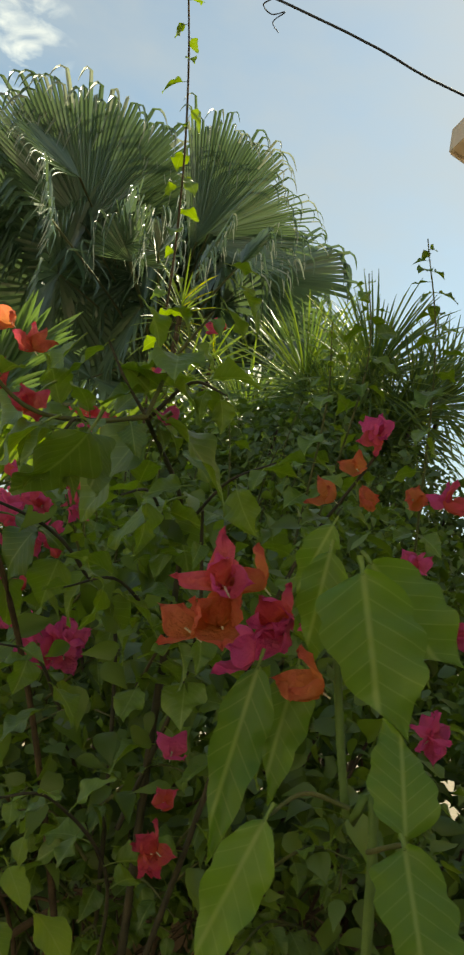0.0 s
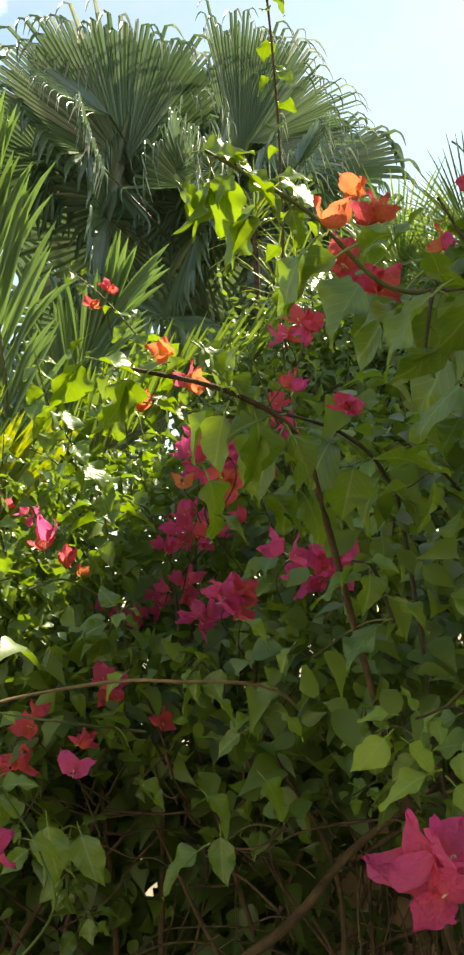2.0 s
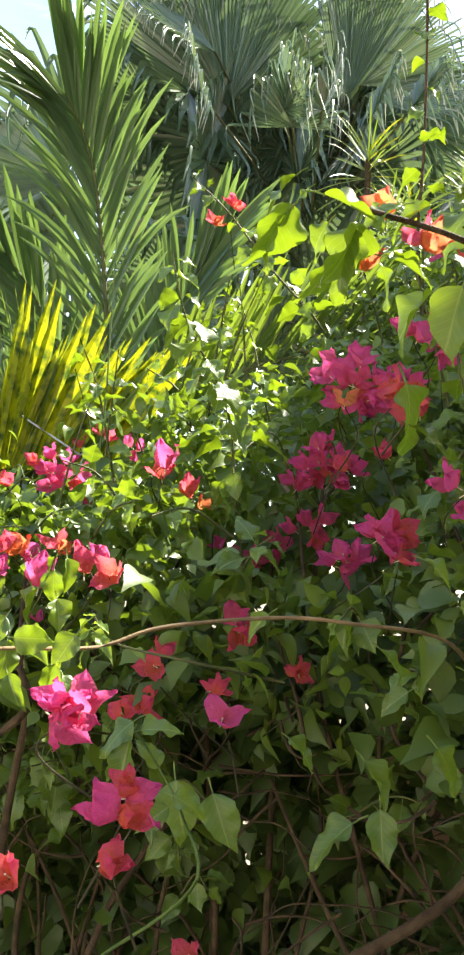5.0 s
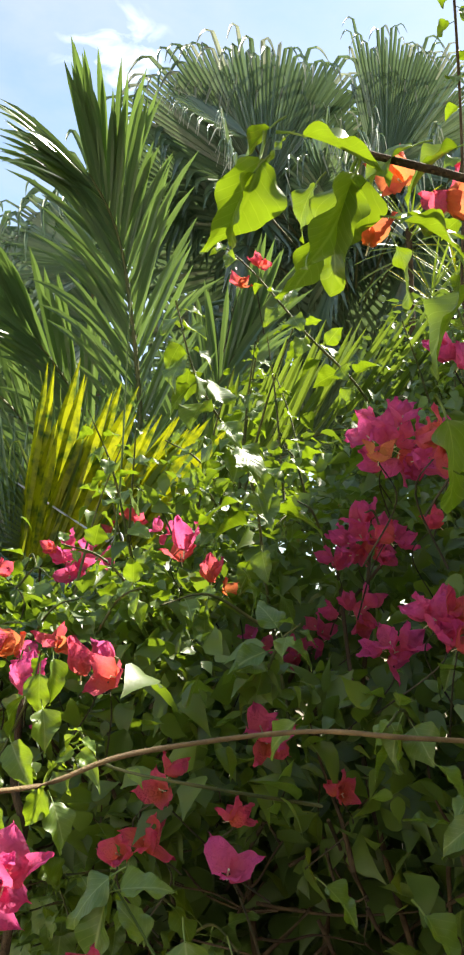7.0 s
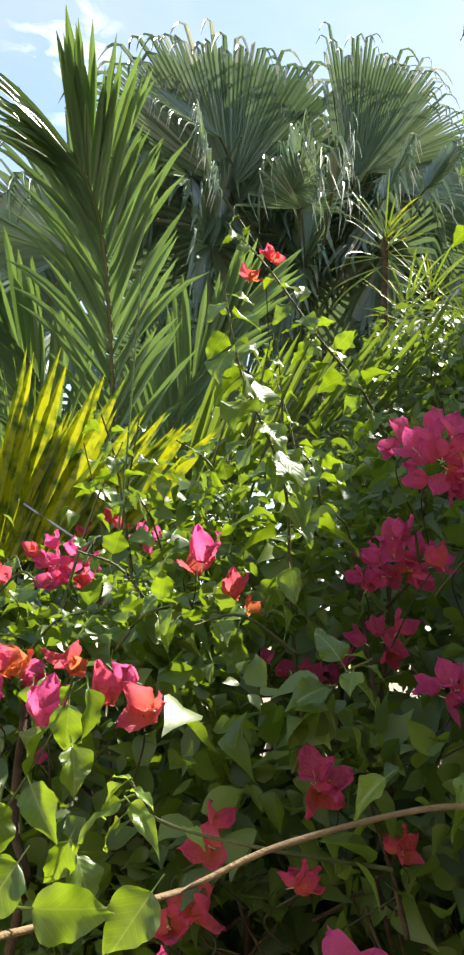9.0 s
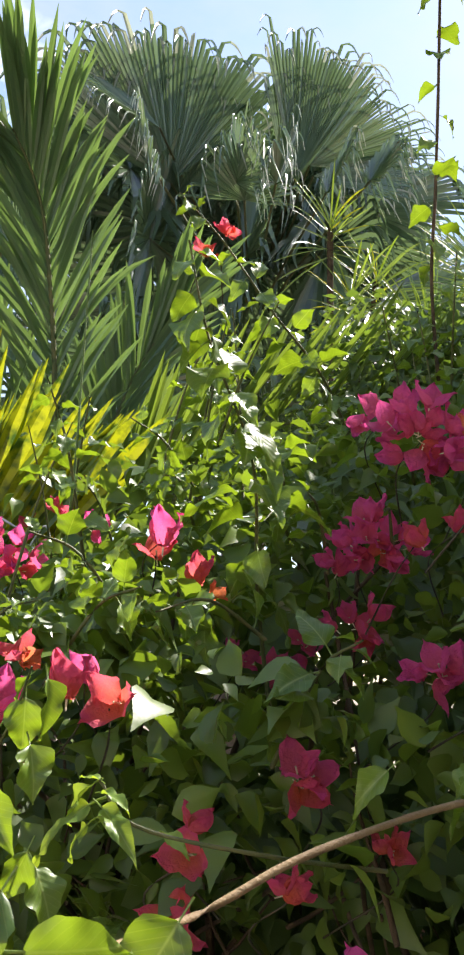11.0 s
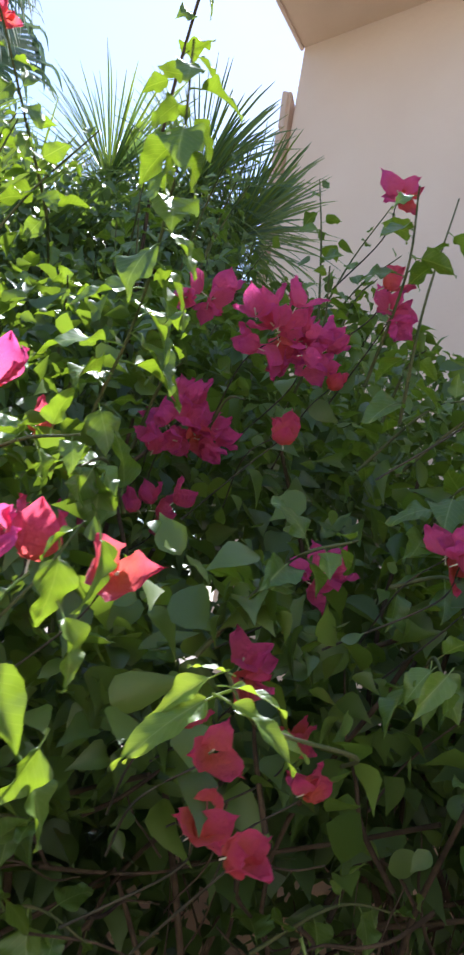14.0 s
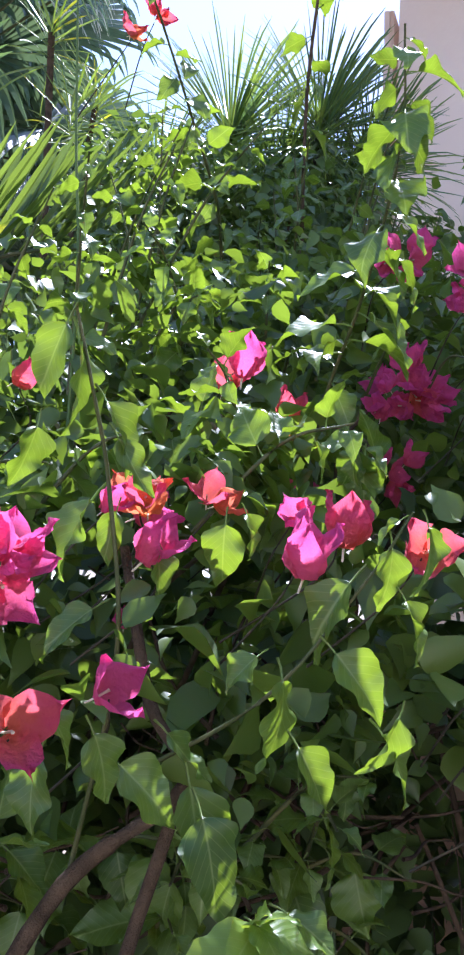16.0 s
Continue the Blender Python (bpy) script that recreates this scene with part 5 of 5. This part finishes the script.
SIDE_BRANCH_LEAVES = [
    ((-0.564, 1.787, 1.383), (-0.595, 1.809, 1.333)),
    ((-0.541, 1.766, 1.411), (-0.54, 1.763, 1.365)),
    ((-0.533, 1.757, 1.37), (-0.521, 1.74, 1.33)),
    ((-0.522, 1.746, 1.429), (-0.515, 1.739, 1.382)),
    ((-0.574, 1.79, 1.327), (-0.548, 1.758, 1.283)),
    ((-0.607, 1.814, 1.304), (-0.607, 1.799, 1.244)),
    ((-0.622, 1.828, 1.322), (-0.645, 1.841, 1.3)),
    ((-0.528, 1.765, 1.278), (-0.547, 1.771, 1.232)),
    ((-0.537, 1.762, 1.433), (-0.552, 1.776, 1.415)),
    ((-0.597, 1.914, 1.425), (-0.6, 1.916, 1.373)),
    ((-0.582, 1.903, 1.435), (-0.571, 1.896, 1.401)),
]
SUNLIT_SHOOT_LEAVES = [
    ((-0.478, 1.658, 1.348), (-0.504, 1.688, 1.32)),
    ((-0.478, 1.657, 1.334), (-0.53, 1.68, 1.300)),
    ((-0.468, 1.645, 1.345), (-0.449, 1.614, 1.345)),
    ((-0.468, 1.642, 1.334), (-0.444, 1.599, 1.314)),
    ((-0.471, 1.65, 1.354), (-0.485, 1.669, 1.358)),
    ((-0.416, 1.651, 1.315), (-0.402, 1.626, 1.311)),
    ((-0.478, 1.687, 1.314), (-0.501, 1.709, 1.287)),
]
RUNNER_LEAVES = [
    ((-0.502, 1.169, 1.359), (-0.471, 1.171, 1.358)),
    ((-0.454, 1.192, 1.362), (-0.47, 1.186, 1.338)),
    ((-0.51, 1.172, 1.375), (-0.523, 1.165, 1.353)),
]
LOW_SHOOT_LEAVES = [
    ((0.001, 1.081, 1.34), (-0.029, 1.083, 1.309)),
    ((0.024, 1.075, 1.335), (0.049, 1.064, 1.31)),
    ((0.072, 1.06, 1.328), (0.068, 1.056, 1.297)),
    ((0.063, 1.058, 1.297), (0.088, 1.043, 1.263)),
    ((0.038, 1.067, 1.307), (-0.009, 1.075, 1.286)),
    ((0.051, 1.04, 1.245), (0.081, 1.022, 1.214)),
    ((0.101, 1.079, 1.252), (0.163, 1.046, 1.214)),
    ((0.007, 1.083, 1.363), (-0.022, 1.089, 1.362)),
]

YOUNG_TIP_LEAVES = [
    ((-0.722, 1.69, 1.185), (-0.757, 1.668, 1.172)),
    ((-0.722, 1.69, 1.185), (-0.692, 1.662, 1.180)),
    ((-0.722, 1.69, 1.187), (-0.735, 1.672, 1.207)),
    ((-0.722, 1.69, 1.187), (-0.712, 1.668, 1.204)),
    ((-0.722, 1.69, 1.183), (-0.770, 1.690, 1.160)),
    ((-0.722, 1.69, 1.183), (-0.690, 1.700, 1.165)),
    ((-0.722, 1.69, 1.186), (-0.722, 1.655, 1.178)),
]
DARK_LEAVES = [
    ((-0.665, 1.885, 1.255), (-0.625, 1.870, 1.205)),
    ((-0.735, 1.878, 1.262), (-0.715, 1.862, 1.205)),
    ((-0.650, 1.872, 1.215), (-0.640, 1.850, 1.125)),
    ((-0.755, 1.93, 1.235), (-0.780, 1.915, 1.175)),
    ((-0.600, 1.800, 1.255), (-0.575, 1.775, 1.200)),
    ((-0.520, 1.790, 1.260), (-0.490, 1.765, 1.205)),
    ((-0.350, 1.640, 1.150), (-0.335, 1.615, 1.060)),
    ((-0.300, 1.640, 1.135), (-0.270, 1.610, 1.055)),
    ((-0.120, 1.560, 1.200), (-0.075, 1.540, 1.140)),
]
UPPER_BRANCH_LEAVES = [
    ((-0.207, 0.886, 1.82), (-0.22, 0.901, 1.794)),
    ((-0.195, 0.885, 1.816), (-0.205, 0.908, 1.775)),
    ((-0.176, 0.89, 1.819), (-0.179, 0.904, 1.793)),
    ((-0.15, 0.889, 1.785), (-0.185, 0.911, 1.756)),
    ((-0.2, 0.876, 1.835), (-0.168, 0.869, 1.834)),
    ((-0.18, 0.875, 1.829), (-0.155, 0.871, 1.823)),
    ((-0.162, 0.877, 1.816), (-0.13, 0.879, 1.795)),
    ((-0.139, 0.881, 1.818), (-0.114, 0.872, 1.821)),
    ((-0.113, 0.889, 1.761), (-0.143, 0.915, 1.721)),
    ((-0.18, 0.932, 1.758), (-0.182, 0.94, 1.739)),
    ((-0.124, 0.897, 1.8), (-0.108, 0.905, 1.773)),
    ((-0.216, 0.892, 1.811), (-0.199, 0.898, 1.793)),
]
MIDDLE_BRANCH_LEAVES = [
    ((-0.181, 1.063, 1.724), (-0.146, 1.064, 1.696)),
    ((-0.282, 1.07, 1.711), (-0.235, 1.069, 1.699)),
    ((-0.256, 1.083, 1.694), (-0.276, 1.097, 1.644)),
    ((-0.304, 1.101, 1.715), (-0.315, 1.115, 1.666)),
    ((-0.145, 1.114, 1.708), (-0.117, 1.116, 1.677)),
    ((-0.194, 1.089, 1.718), (-0.225, 1.097, 1.705)),
    ((-0.228, 1.104, 1.682), (-0.19, 1.101, 1.67)),
    ((-0.148, 1.145, 1.673), (-0.163, 1.159, 1.616)),
    ((-0.113, 1.138, 1.667), (-0.1, 1.148, 1.601)),
    ((-0.076, 1.132, 1.651), (-0.049, 1.133, 1.601)),
    ((-0.128, 1.362, 1.588), (-0.085, 1.356, 1.565)),
    ((-0.061, 1.344, 1.616), (-0.016, 1.338, 1.57)),
    ((-0.017, 1.333, 1.608), (0.013, 1.33, 1.555)),
    ((-0.298, 1.123, 1.748), (-0.327, 1.131, 1.723)),
]
FORK_LEAVES = [
    ((0.125, 1.017, 1.795), (0.221, 1.007, 1.739)),
    ((0.107, 1.047, 1.783), (0.039, 1.088, 1.682)),
    ((0.019, 1.021, 1.78), (-0.038, 1.047, 1.713)),
    ((-0.02, 1.02, 1.794), (-0.066, 1.04, 1.74)),
    ((0.175, 1.245, 1.749), (0.097, 1.271, 1.703)),
    ((0.157, 0.951, 1.919), (0.189, 0.96, 1.884)),
    ((0.164, 0.938, 1.94), (0.204, 0.943, 1.906)),
    ((0.149, 0.93, 1.959), (0.178, 0.924, 1.954)),
    ((0.007, 1.022, 1.861), (-0.019, 1.043, 1.818)),
    ((0.106, 0.997, 1.925), (0.136, 1.002, 1.901)),
    ((0.037, 1.018, 1.863), (0.008, 1.037, 1.827)),
    ((0.064, 1.02, 1.848), (0.104, 1.02, 1.83)),
    ((0.005, 1.069, 1.798), (-0.021, 1.052, 1.849)),
    ((0.069, 1.059, 1.802), (0.089, 1.041, 1.839)),
    ((0.194, 1.266, 1.732), (0.239, 1.268, 1.657)),
    ((0.139, 1.337, 1.699), (0.199, 1.332, 1.654)),
]
UNDER_LEAVES = [
    ((-0.066, 1.262, 1.673), (-0.103, 1.273, 1.604)),
    ((0.013, 1.307, 1.682), (-0.033, 1.32, 1.616)),
    ((0.054, 1.358, 1.653), (0.04, 1.368, 1.587)),
    ((-0.019, 1.307, 1.694), (0.052, 1.302, 1.685)),
    ((-0.126, 1.19, 1.763), (-0.164, 1.198, 1.724)),
    ((-0.143, 1.255, 1.702), (-0.185, 1.261, 1.661)),
    ((-0.076, 1.257, 1.698), (-0.14, 1.26, 1.681)),
    ((0.122, 1.403, 1.631), (0.184, 1.396, 1.576)),
    ((0.103, 1.403, 1.647), (0.067, 1.416, 1.585)),
    ((-0.092, 1.254, 1.715), (-0.118, 1.246, 1.749)),
]
FACE_LEAVES = [
    ((-0.405, 1.422, 1.257), (-0.458, 1.413, 1.219)),
    ((-0.396, 1.42, 1.248), (-0.34, 1.421, 1.259)),
    ((-0.407, 1.419, 1.239), (-0.428, 1.404, 1.168)),
    ((-0.359, 1.408, 1.184), (-0.306, 1.403, 1.168)),
    ((-0.362, 1.406, 1.173), (-0.408, 1.398, 1.141)),
    ((-0.375, 1.434, 1.207), (-0.408, 1.44, 1.246)),
    ((-0.074, 1.541, 1.289), (-0.123, 1.547, 1.253)),
    ((-0.211, 1.587, 1.218), (-0.163, 1.573, 1.18)),
    ((-0.137, 1.538, 1.13), (-0.219, 1.537, 1.076)),
    ((-0.104, 1.535, 1.148), (-0.101, 1.513, 1.066)),
    ((-0.041, 1.524, 1.227), (0.005, 1.5, 1.164)),
    ((-0.009, 1.48, 1.413), (-0.039, 1.487, 1.367)),
    ((-0.073, 1.497, 1.451), (-0.017, 1.482, 1.425)),
    ((-0.241, 1.626, 1.371), (-0.285, 1.628, 1.333)),
    ((-0.108, 1.553, 1.338), (-0.066, 1.54, 1.298)),
    ((-0.023, 1.479, 1.323), (0.023, 1.462, 1.295)),
]
near = thing("bougainvillea_bush", (0.25, 1.5, 0), "bougainvillea bush with overhanging coral-flowered branches in front", "shrub")
tube("stem", [(0.30, 1.5, 0), (0.29, 1.48, 0.8), (0.235, 1.36, 1.45), (0.222, 1.30, 1.60), (0.20, 1.27, 1.75), (0.10, 1.01, 1.792)], 0.008, 0.0026, DARK_STEM, near, 8)
tube("stem", [(0.10, 1.01, 1.792), (0.066, 0.992, 1.825), (0.04, 0.985, 1.86)], 0.002, 0.0012, DARK_STEM, near)
shoot(near, [(0.10, 1.01, 1.792), (0.04, 0.98, 1.765), (-0.03, 0.945, 1.755), (-0.11, 0.90, 1.80), (-0.20, 0.865, 1.83)], 0.0032, 0.0015, 6, 0.045)
shoot(near, [(0.10, 1.01, 1.792), (0.12, 1.02, 1.87), (0.15, 1.0, 1.93)], 0.003, 0.0015, 8, 0.055)
tube("stem", [(0.27, 1.55, 0.9), (0.177, 1.513, 1.555), (0.093, 1.344, 1.641), (0.02, 1.30, 1.69), (-0.1, 1.25, 1.71)], 0.004, 0.002, DARK_STEM, near, 6)
tube("stem", [(0.25, 1.5, 0.9), (0.10, 1.45, 1.35), (0.0, 1.30, 1.58), (-0.06, 1.18, 1.66), (-0.15, 1.10, 1.69), (-0.26, 1.07, 1.705)], 0.006, 0.002, BARK, near, 6)
shoot(near, [(0.25, 1.5, 0.8), (0.3, 1.3, 1.3), (0.34, 1.2, 1.65), (0.42, 1.13, 1.85)], 0.005, 0.002, 22, 0.055, DARK_STEM, bare=0.3)
shoot(near, [(0.22, 1.4, 1.3), (0.25, 1.25, 1.55), (0.2, 1.1, 1.72)], 0.004, 0.002, 14, 0.06, DARK_STEM, bare=0.2)
shoot(near, [(0.22, 1.4, 1.0), (0.2, 1.25, 1.25), (0.1, 1.12, 1.36), (0.03, 1.07, 1.36)], 0.003, 0.0015, 10, 0.05, DARK_STEM, bare=0.3)
for a, b in (((0.19, 1.30, 1.72), (0.10, 1.12, 1.72)), ((0.19, 1.30, 1.60), (0.06, 1.16, 1.60)), ((0.2, 1.3, 1.7), (0.28, 1.1, 1.80)), ((0.106, 1.046, 1.80), (0.18, 0.98, 1.83)),
             ((0.10, 1.35, 1.45), (0.0, 1.18, 1.52)), ((0.2, 1.35, 1.5), (0.22, 1.12, 1.58)), ((0.04, 0.98, 1.765), (0.0, 0.93, 1.68))):
    a, b = Vector(a), Vector(b)
    shoot(near, [a, (a + b) / 2 + Vector((0, 0, 0.03)), b], 0.003, 0.0012, 6, 0.062, DARK_STEM)
leaves_at(near, FORK_LEAVES, wide=1.1)
leaves_at(near, UNDER_LEAVES)
leaves_at(near, BRANCH_LEAVES)
leaves_at(near, UPPER_BRANCH_LEAVES, wide=1.05)
leaves_at(near, MIDDLE_BRANCH_LEAVES, wide=1.05)
leaves_at(near, LOWER_BRANCH_LEAVES)
leaves_at(near, LOW_SHOOT_LEAVES, YOUNG, label="fresh light green leaf")
n = 300
p = np.stack([np.clip(nrg.normal(0.32, 0.16, n), 0.02, 0.66), np.clip(nrg.normal(1.42, 0.10, n), 1.25, 1.65), nrg.uniform(1.32, 1.8, n)], 1)
foliage("foliage", near, p, nrg.uniform(0.035, 0.065, n), np.tile((0.1, -0.6, 0.8), (n, 1)), LEAF, "pointed green leaves")

leaves_at(hedge, LEFT_SHOOT_LEAVES, wide=0.72)
leaves_at(hedge, SIDE_BRANCH_LEAVES, wide=0.9)
leaves_at(hedge, SUNLIT_SHOOT_LEAVES, YOUNG, 0.6, "fresh light green leaf")
leaves_at(hedge, YOUNG_TIP_LEAVES, YOUNG, 1.0, "fresh light green leaf")
tube("stem", [(-0.722, 1.69, 1.185), (-0.715, 1.73, 1.12), (-0.70, 1.85, 0.95)], 0.0015, 0.0024, FRESH_STEM, hedge)
tube("stem", [(-0.534, 2.42, 2.20), (-0.532, 2.40, 1.95), (-0.53, 2.376, 1.76), (-0.54, 2.36, 1.50)], 0.0016, 0.0024, FRESH_STEM, hedge, label="thin bare upright stem")
leaves_at(hedge, DARK_LEAVES, wide=0.9, size=0.8)
leaves_at(hedge, RUNNER_LEAVES, wide=1.0, face=(-0.3, -1.0, 0.05))
leaves_at(hedge, FACE_LEAVES, wide=0.85, size=0.72)
tube("stem", [(-0.409, 1.441, 1.254), (-0.375, 1.434, 1.207), (-0.346, 1.423, 1.159), (-0.333, 1.405, 1.091), (-0.44, 1.7, 0.9)], 0.001, 0.0022, FRESH_STEM, hedge)
tube("stem", [(-0.742, 1.936, 1.60), (-0.723, 1.934, 1.53), (-0.699, 1.942, 1.451), (-0.679, 1.95, 1.304), (-0.66, 2.05, 1.1)], 0.0013, 0.0026, GREEN_STEM, hedge)
tube("stem", [(-0.68, 1.95, 1.2), (-0.61, 1.838, 1.284), (-0.557, 1.781, 1.38), (-0.537, 1.748, 1.44)], 0.002, 0.0011, GREEN_STEM, hedge)
tube("stem", [(-0.471, 1.65, 1.354), (-0.442, 1.64, 1.322), (-0.344, 1.63, 1.304), (-0.2, 1.75, 1.27)], 0.0014, 0.0022, GREEN_STEM, hedge)
tube("runner", [(-0.56, 1.12, 1.345), (-0.51, 1.165, 1.350), (-0.44, 1.262, 1.347), (-0.38, 1.30, 1.366), (-0.26, 1.408, 1.376), (-0.177, 1.42, 1.374), (-0.02, 1.55, 1.35), (0.1, 1.75, 1.25)], 0.0014, 0.0028, TAN, hedge, label="long thin arching stem")

# ---- broad-leaved plant ----
LANCE = [(0.0, 0.02), (0.04, 0.20), (0.12, 0.38), (0.24, 0.48), (0.37, 0.50), (0.51, 0.45), (0.65, 0.35), (0.79, 0.21), (0.91, 0.08), (1.0, 0.003)]
BROAD = [leaf_mesh("leaf", BIG_LEAF, w, f, c, 0.05, 0.14, 40 + k, 0.1, LANCE) for k, (w, f, c) in enumerate([(0.50, 0.22, 0.08), (0.38, 0.36, 0.12), (0.44, 0.3, 0.05)])]
broad = thing("poinsettia", (0.36, 0.72, 0), "broad-leaved green poinsettia stem in front of the hedge", "plant")
tube("stem", [(0.36, 0.72, 0), (0.34, 0.70, 0.8), (0.29, 0.66, 1.41), (0.27, 0.67, 1.44), (0.25, 0.68, 1.54), (0.232, 0.668, 1.63)], 0.0048, 0.003, FRESH_STEM, broad, 8)
tube("petiole", [(0.268, 0.664, 1.447), (0.233, 0.663, 1.452), (0.205, 0.655, 1.433)], 0.002, 0.0015, GREEN_STEM, broad)
tube("petiole", [(0.285, 0.66, 1.42), (0.29, 0.61, 1.435), (0.287, 0.573, 1.433)], 0.002, 0.0015, GREEN_STEM, broad)
OUTWARD = (-0.25, -1.0, 0.25)
leaves_at(broad, BROAD_LEAVES[:2], BROAD[:1], 1.25, face=OUTWARD)
leaves_at(broad, BROAD_LEAVES[2:4], BROAD[1:2], 1.1, face=OUTWARD)
leaves_at(broad, BROAD_LEAVES[4:5], BROAD[1:2], 0.72, face=OUTWARD)
leaves_at(broad, BROAD_LEAVES[5:7], BROAD[1:2], 0.92, face=OUTWARD)
leaves_at(broad, BROAD_LEAVES[7:], BROAD[:1], 1.1, face=OUTWARD)

# ---- flowers ----
for at_, hue in [((-0.036, 0.942, 1.820), "oc"), ((-0.026, 0.964, 1.761), "cc"), ((-0.064, 0.909, 1.827), "o"), ((-0.095, 0.872, 1.785), "o"), ((-0.069, 0.949, 1.776), "cc"),
                 ((0.115, 1.16, 1.886), "mo"), ((0.202, 1.28, 2.03), "c"), ((0.01, 1.215, 1.702), "mc"), ((0.126, 1.034, 1.804), "m"), ((-0.211, 1.19, 1.756), "o"),
                 ((-0.186, 1.13, 1.706), "oc"), ((-0.237, 1.115, 1.680), "o"), ((-0.034, 1.317, 1.754), "mc"), ((-0.105, 1.56, 1.664), "oc")]:
    spray(near, at_, hue, 0.026, 0.012, False)
for at_, hue in [((0.414, 1.122, 1.879), "mmc"), ((0.398, 1.138, 1.831), "o"), ((0.359, 1.13, 1.784), "o"), ((0.41, 1.10, 1.78), "o"), ((0.46, 1.08, 1.79), "o"),
                 ((0.50, 1.06, 1.79), "cm"), ((0.56, 1.27, 1.74), "mm"), ((0.62, 1.25, 1.66), "mmm"), ((0.51, 1.04, 1.51), "mmm"), ((0.39, 1.14, 1.61), "mm"),
                 ((0.227, 1.151, 1.318), "ccc"), ((0.228, 1.159, 1.375), "c"), ((0.234, 1.178, 1.435), "m")]:
    spray(near, at_, hue, 0.032, 0.017, False)
for at_, hue in [((0.143, 0.675, 1.590), "mc"), ((0.172, 0.70, 1.600), "o"), ((0.150, 0.69, 1.562), "oo"), ((0.210, 0.72, 1.572), "mcm"), ((0.221, 0.66, 1.529), "o"), ((0.132, 0.70, 1.555), "o"), ((0.185, 0.74, 1.545), "m")]:
    spray(near, at_, hue, 0.034, 0.013, False)
spray(near, (-0.01, 0.921, 1.256), "mmmm", 0.046, 0.036)
for place, letters, size, radius in SPRAYS:
    spray(hedge, place, letters, size, radius, up=(0.1, -0.25, 1.0) if len(letters) == 1 and size > 0.045 else None)

# ---- overhead cable ----
cable = thing("overhead_cable", (0.48, 3.02, 4.09), "black overhead cable with a tangle of thin wire", "cable")
tube("cable_strand", [(-7, 4.1, 6.5), (-2.5, 3.4, 4.75), (0.48, 3.02, 4.09), (1.24, 2.99, 3.93), (2.95, 3.5, 4.2)], 0.005, 0.005, BLACK, cable, 8, 0)
tube("wire_tangle", [(0.43, 3.02, 4.09), (0.40, 3.02, 4.05), (0.44, 3.03, 4.03), (0.49, 3.03, 4.06), (0.45, 3.03, 4.0), (0.48, 3.04, 3.97)], 0.003, 0.002, BLACK, cable, 6)
# thin garden wire
wire = thing("garden_wire", (-0.9, 3.29, 1.9), "thin grey galvanised wire with a twisted end", "wire")
tube("wire_strand", [(-1.6, 3.8, 2.35), (-0.899, 3.288, 1.9), (-0.637, 3.04, 1.731)], 0.003, 0.003, METAL, wire, 6, 0)
tube("wire_end", [(-0.637, 3.04, 1.731), (-0.60, 3.0, 1.75), (-0.59, 2.98, 1.71), (-0.63, 3.0, 1.70), (-0.61, 2.99, 1.74)], 0.0025, 0.002, METAL, wire, 6, 0)
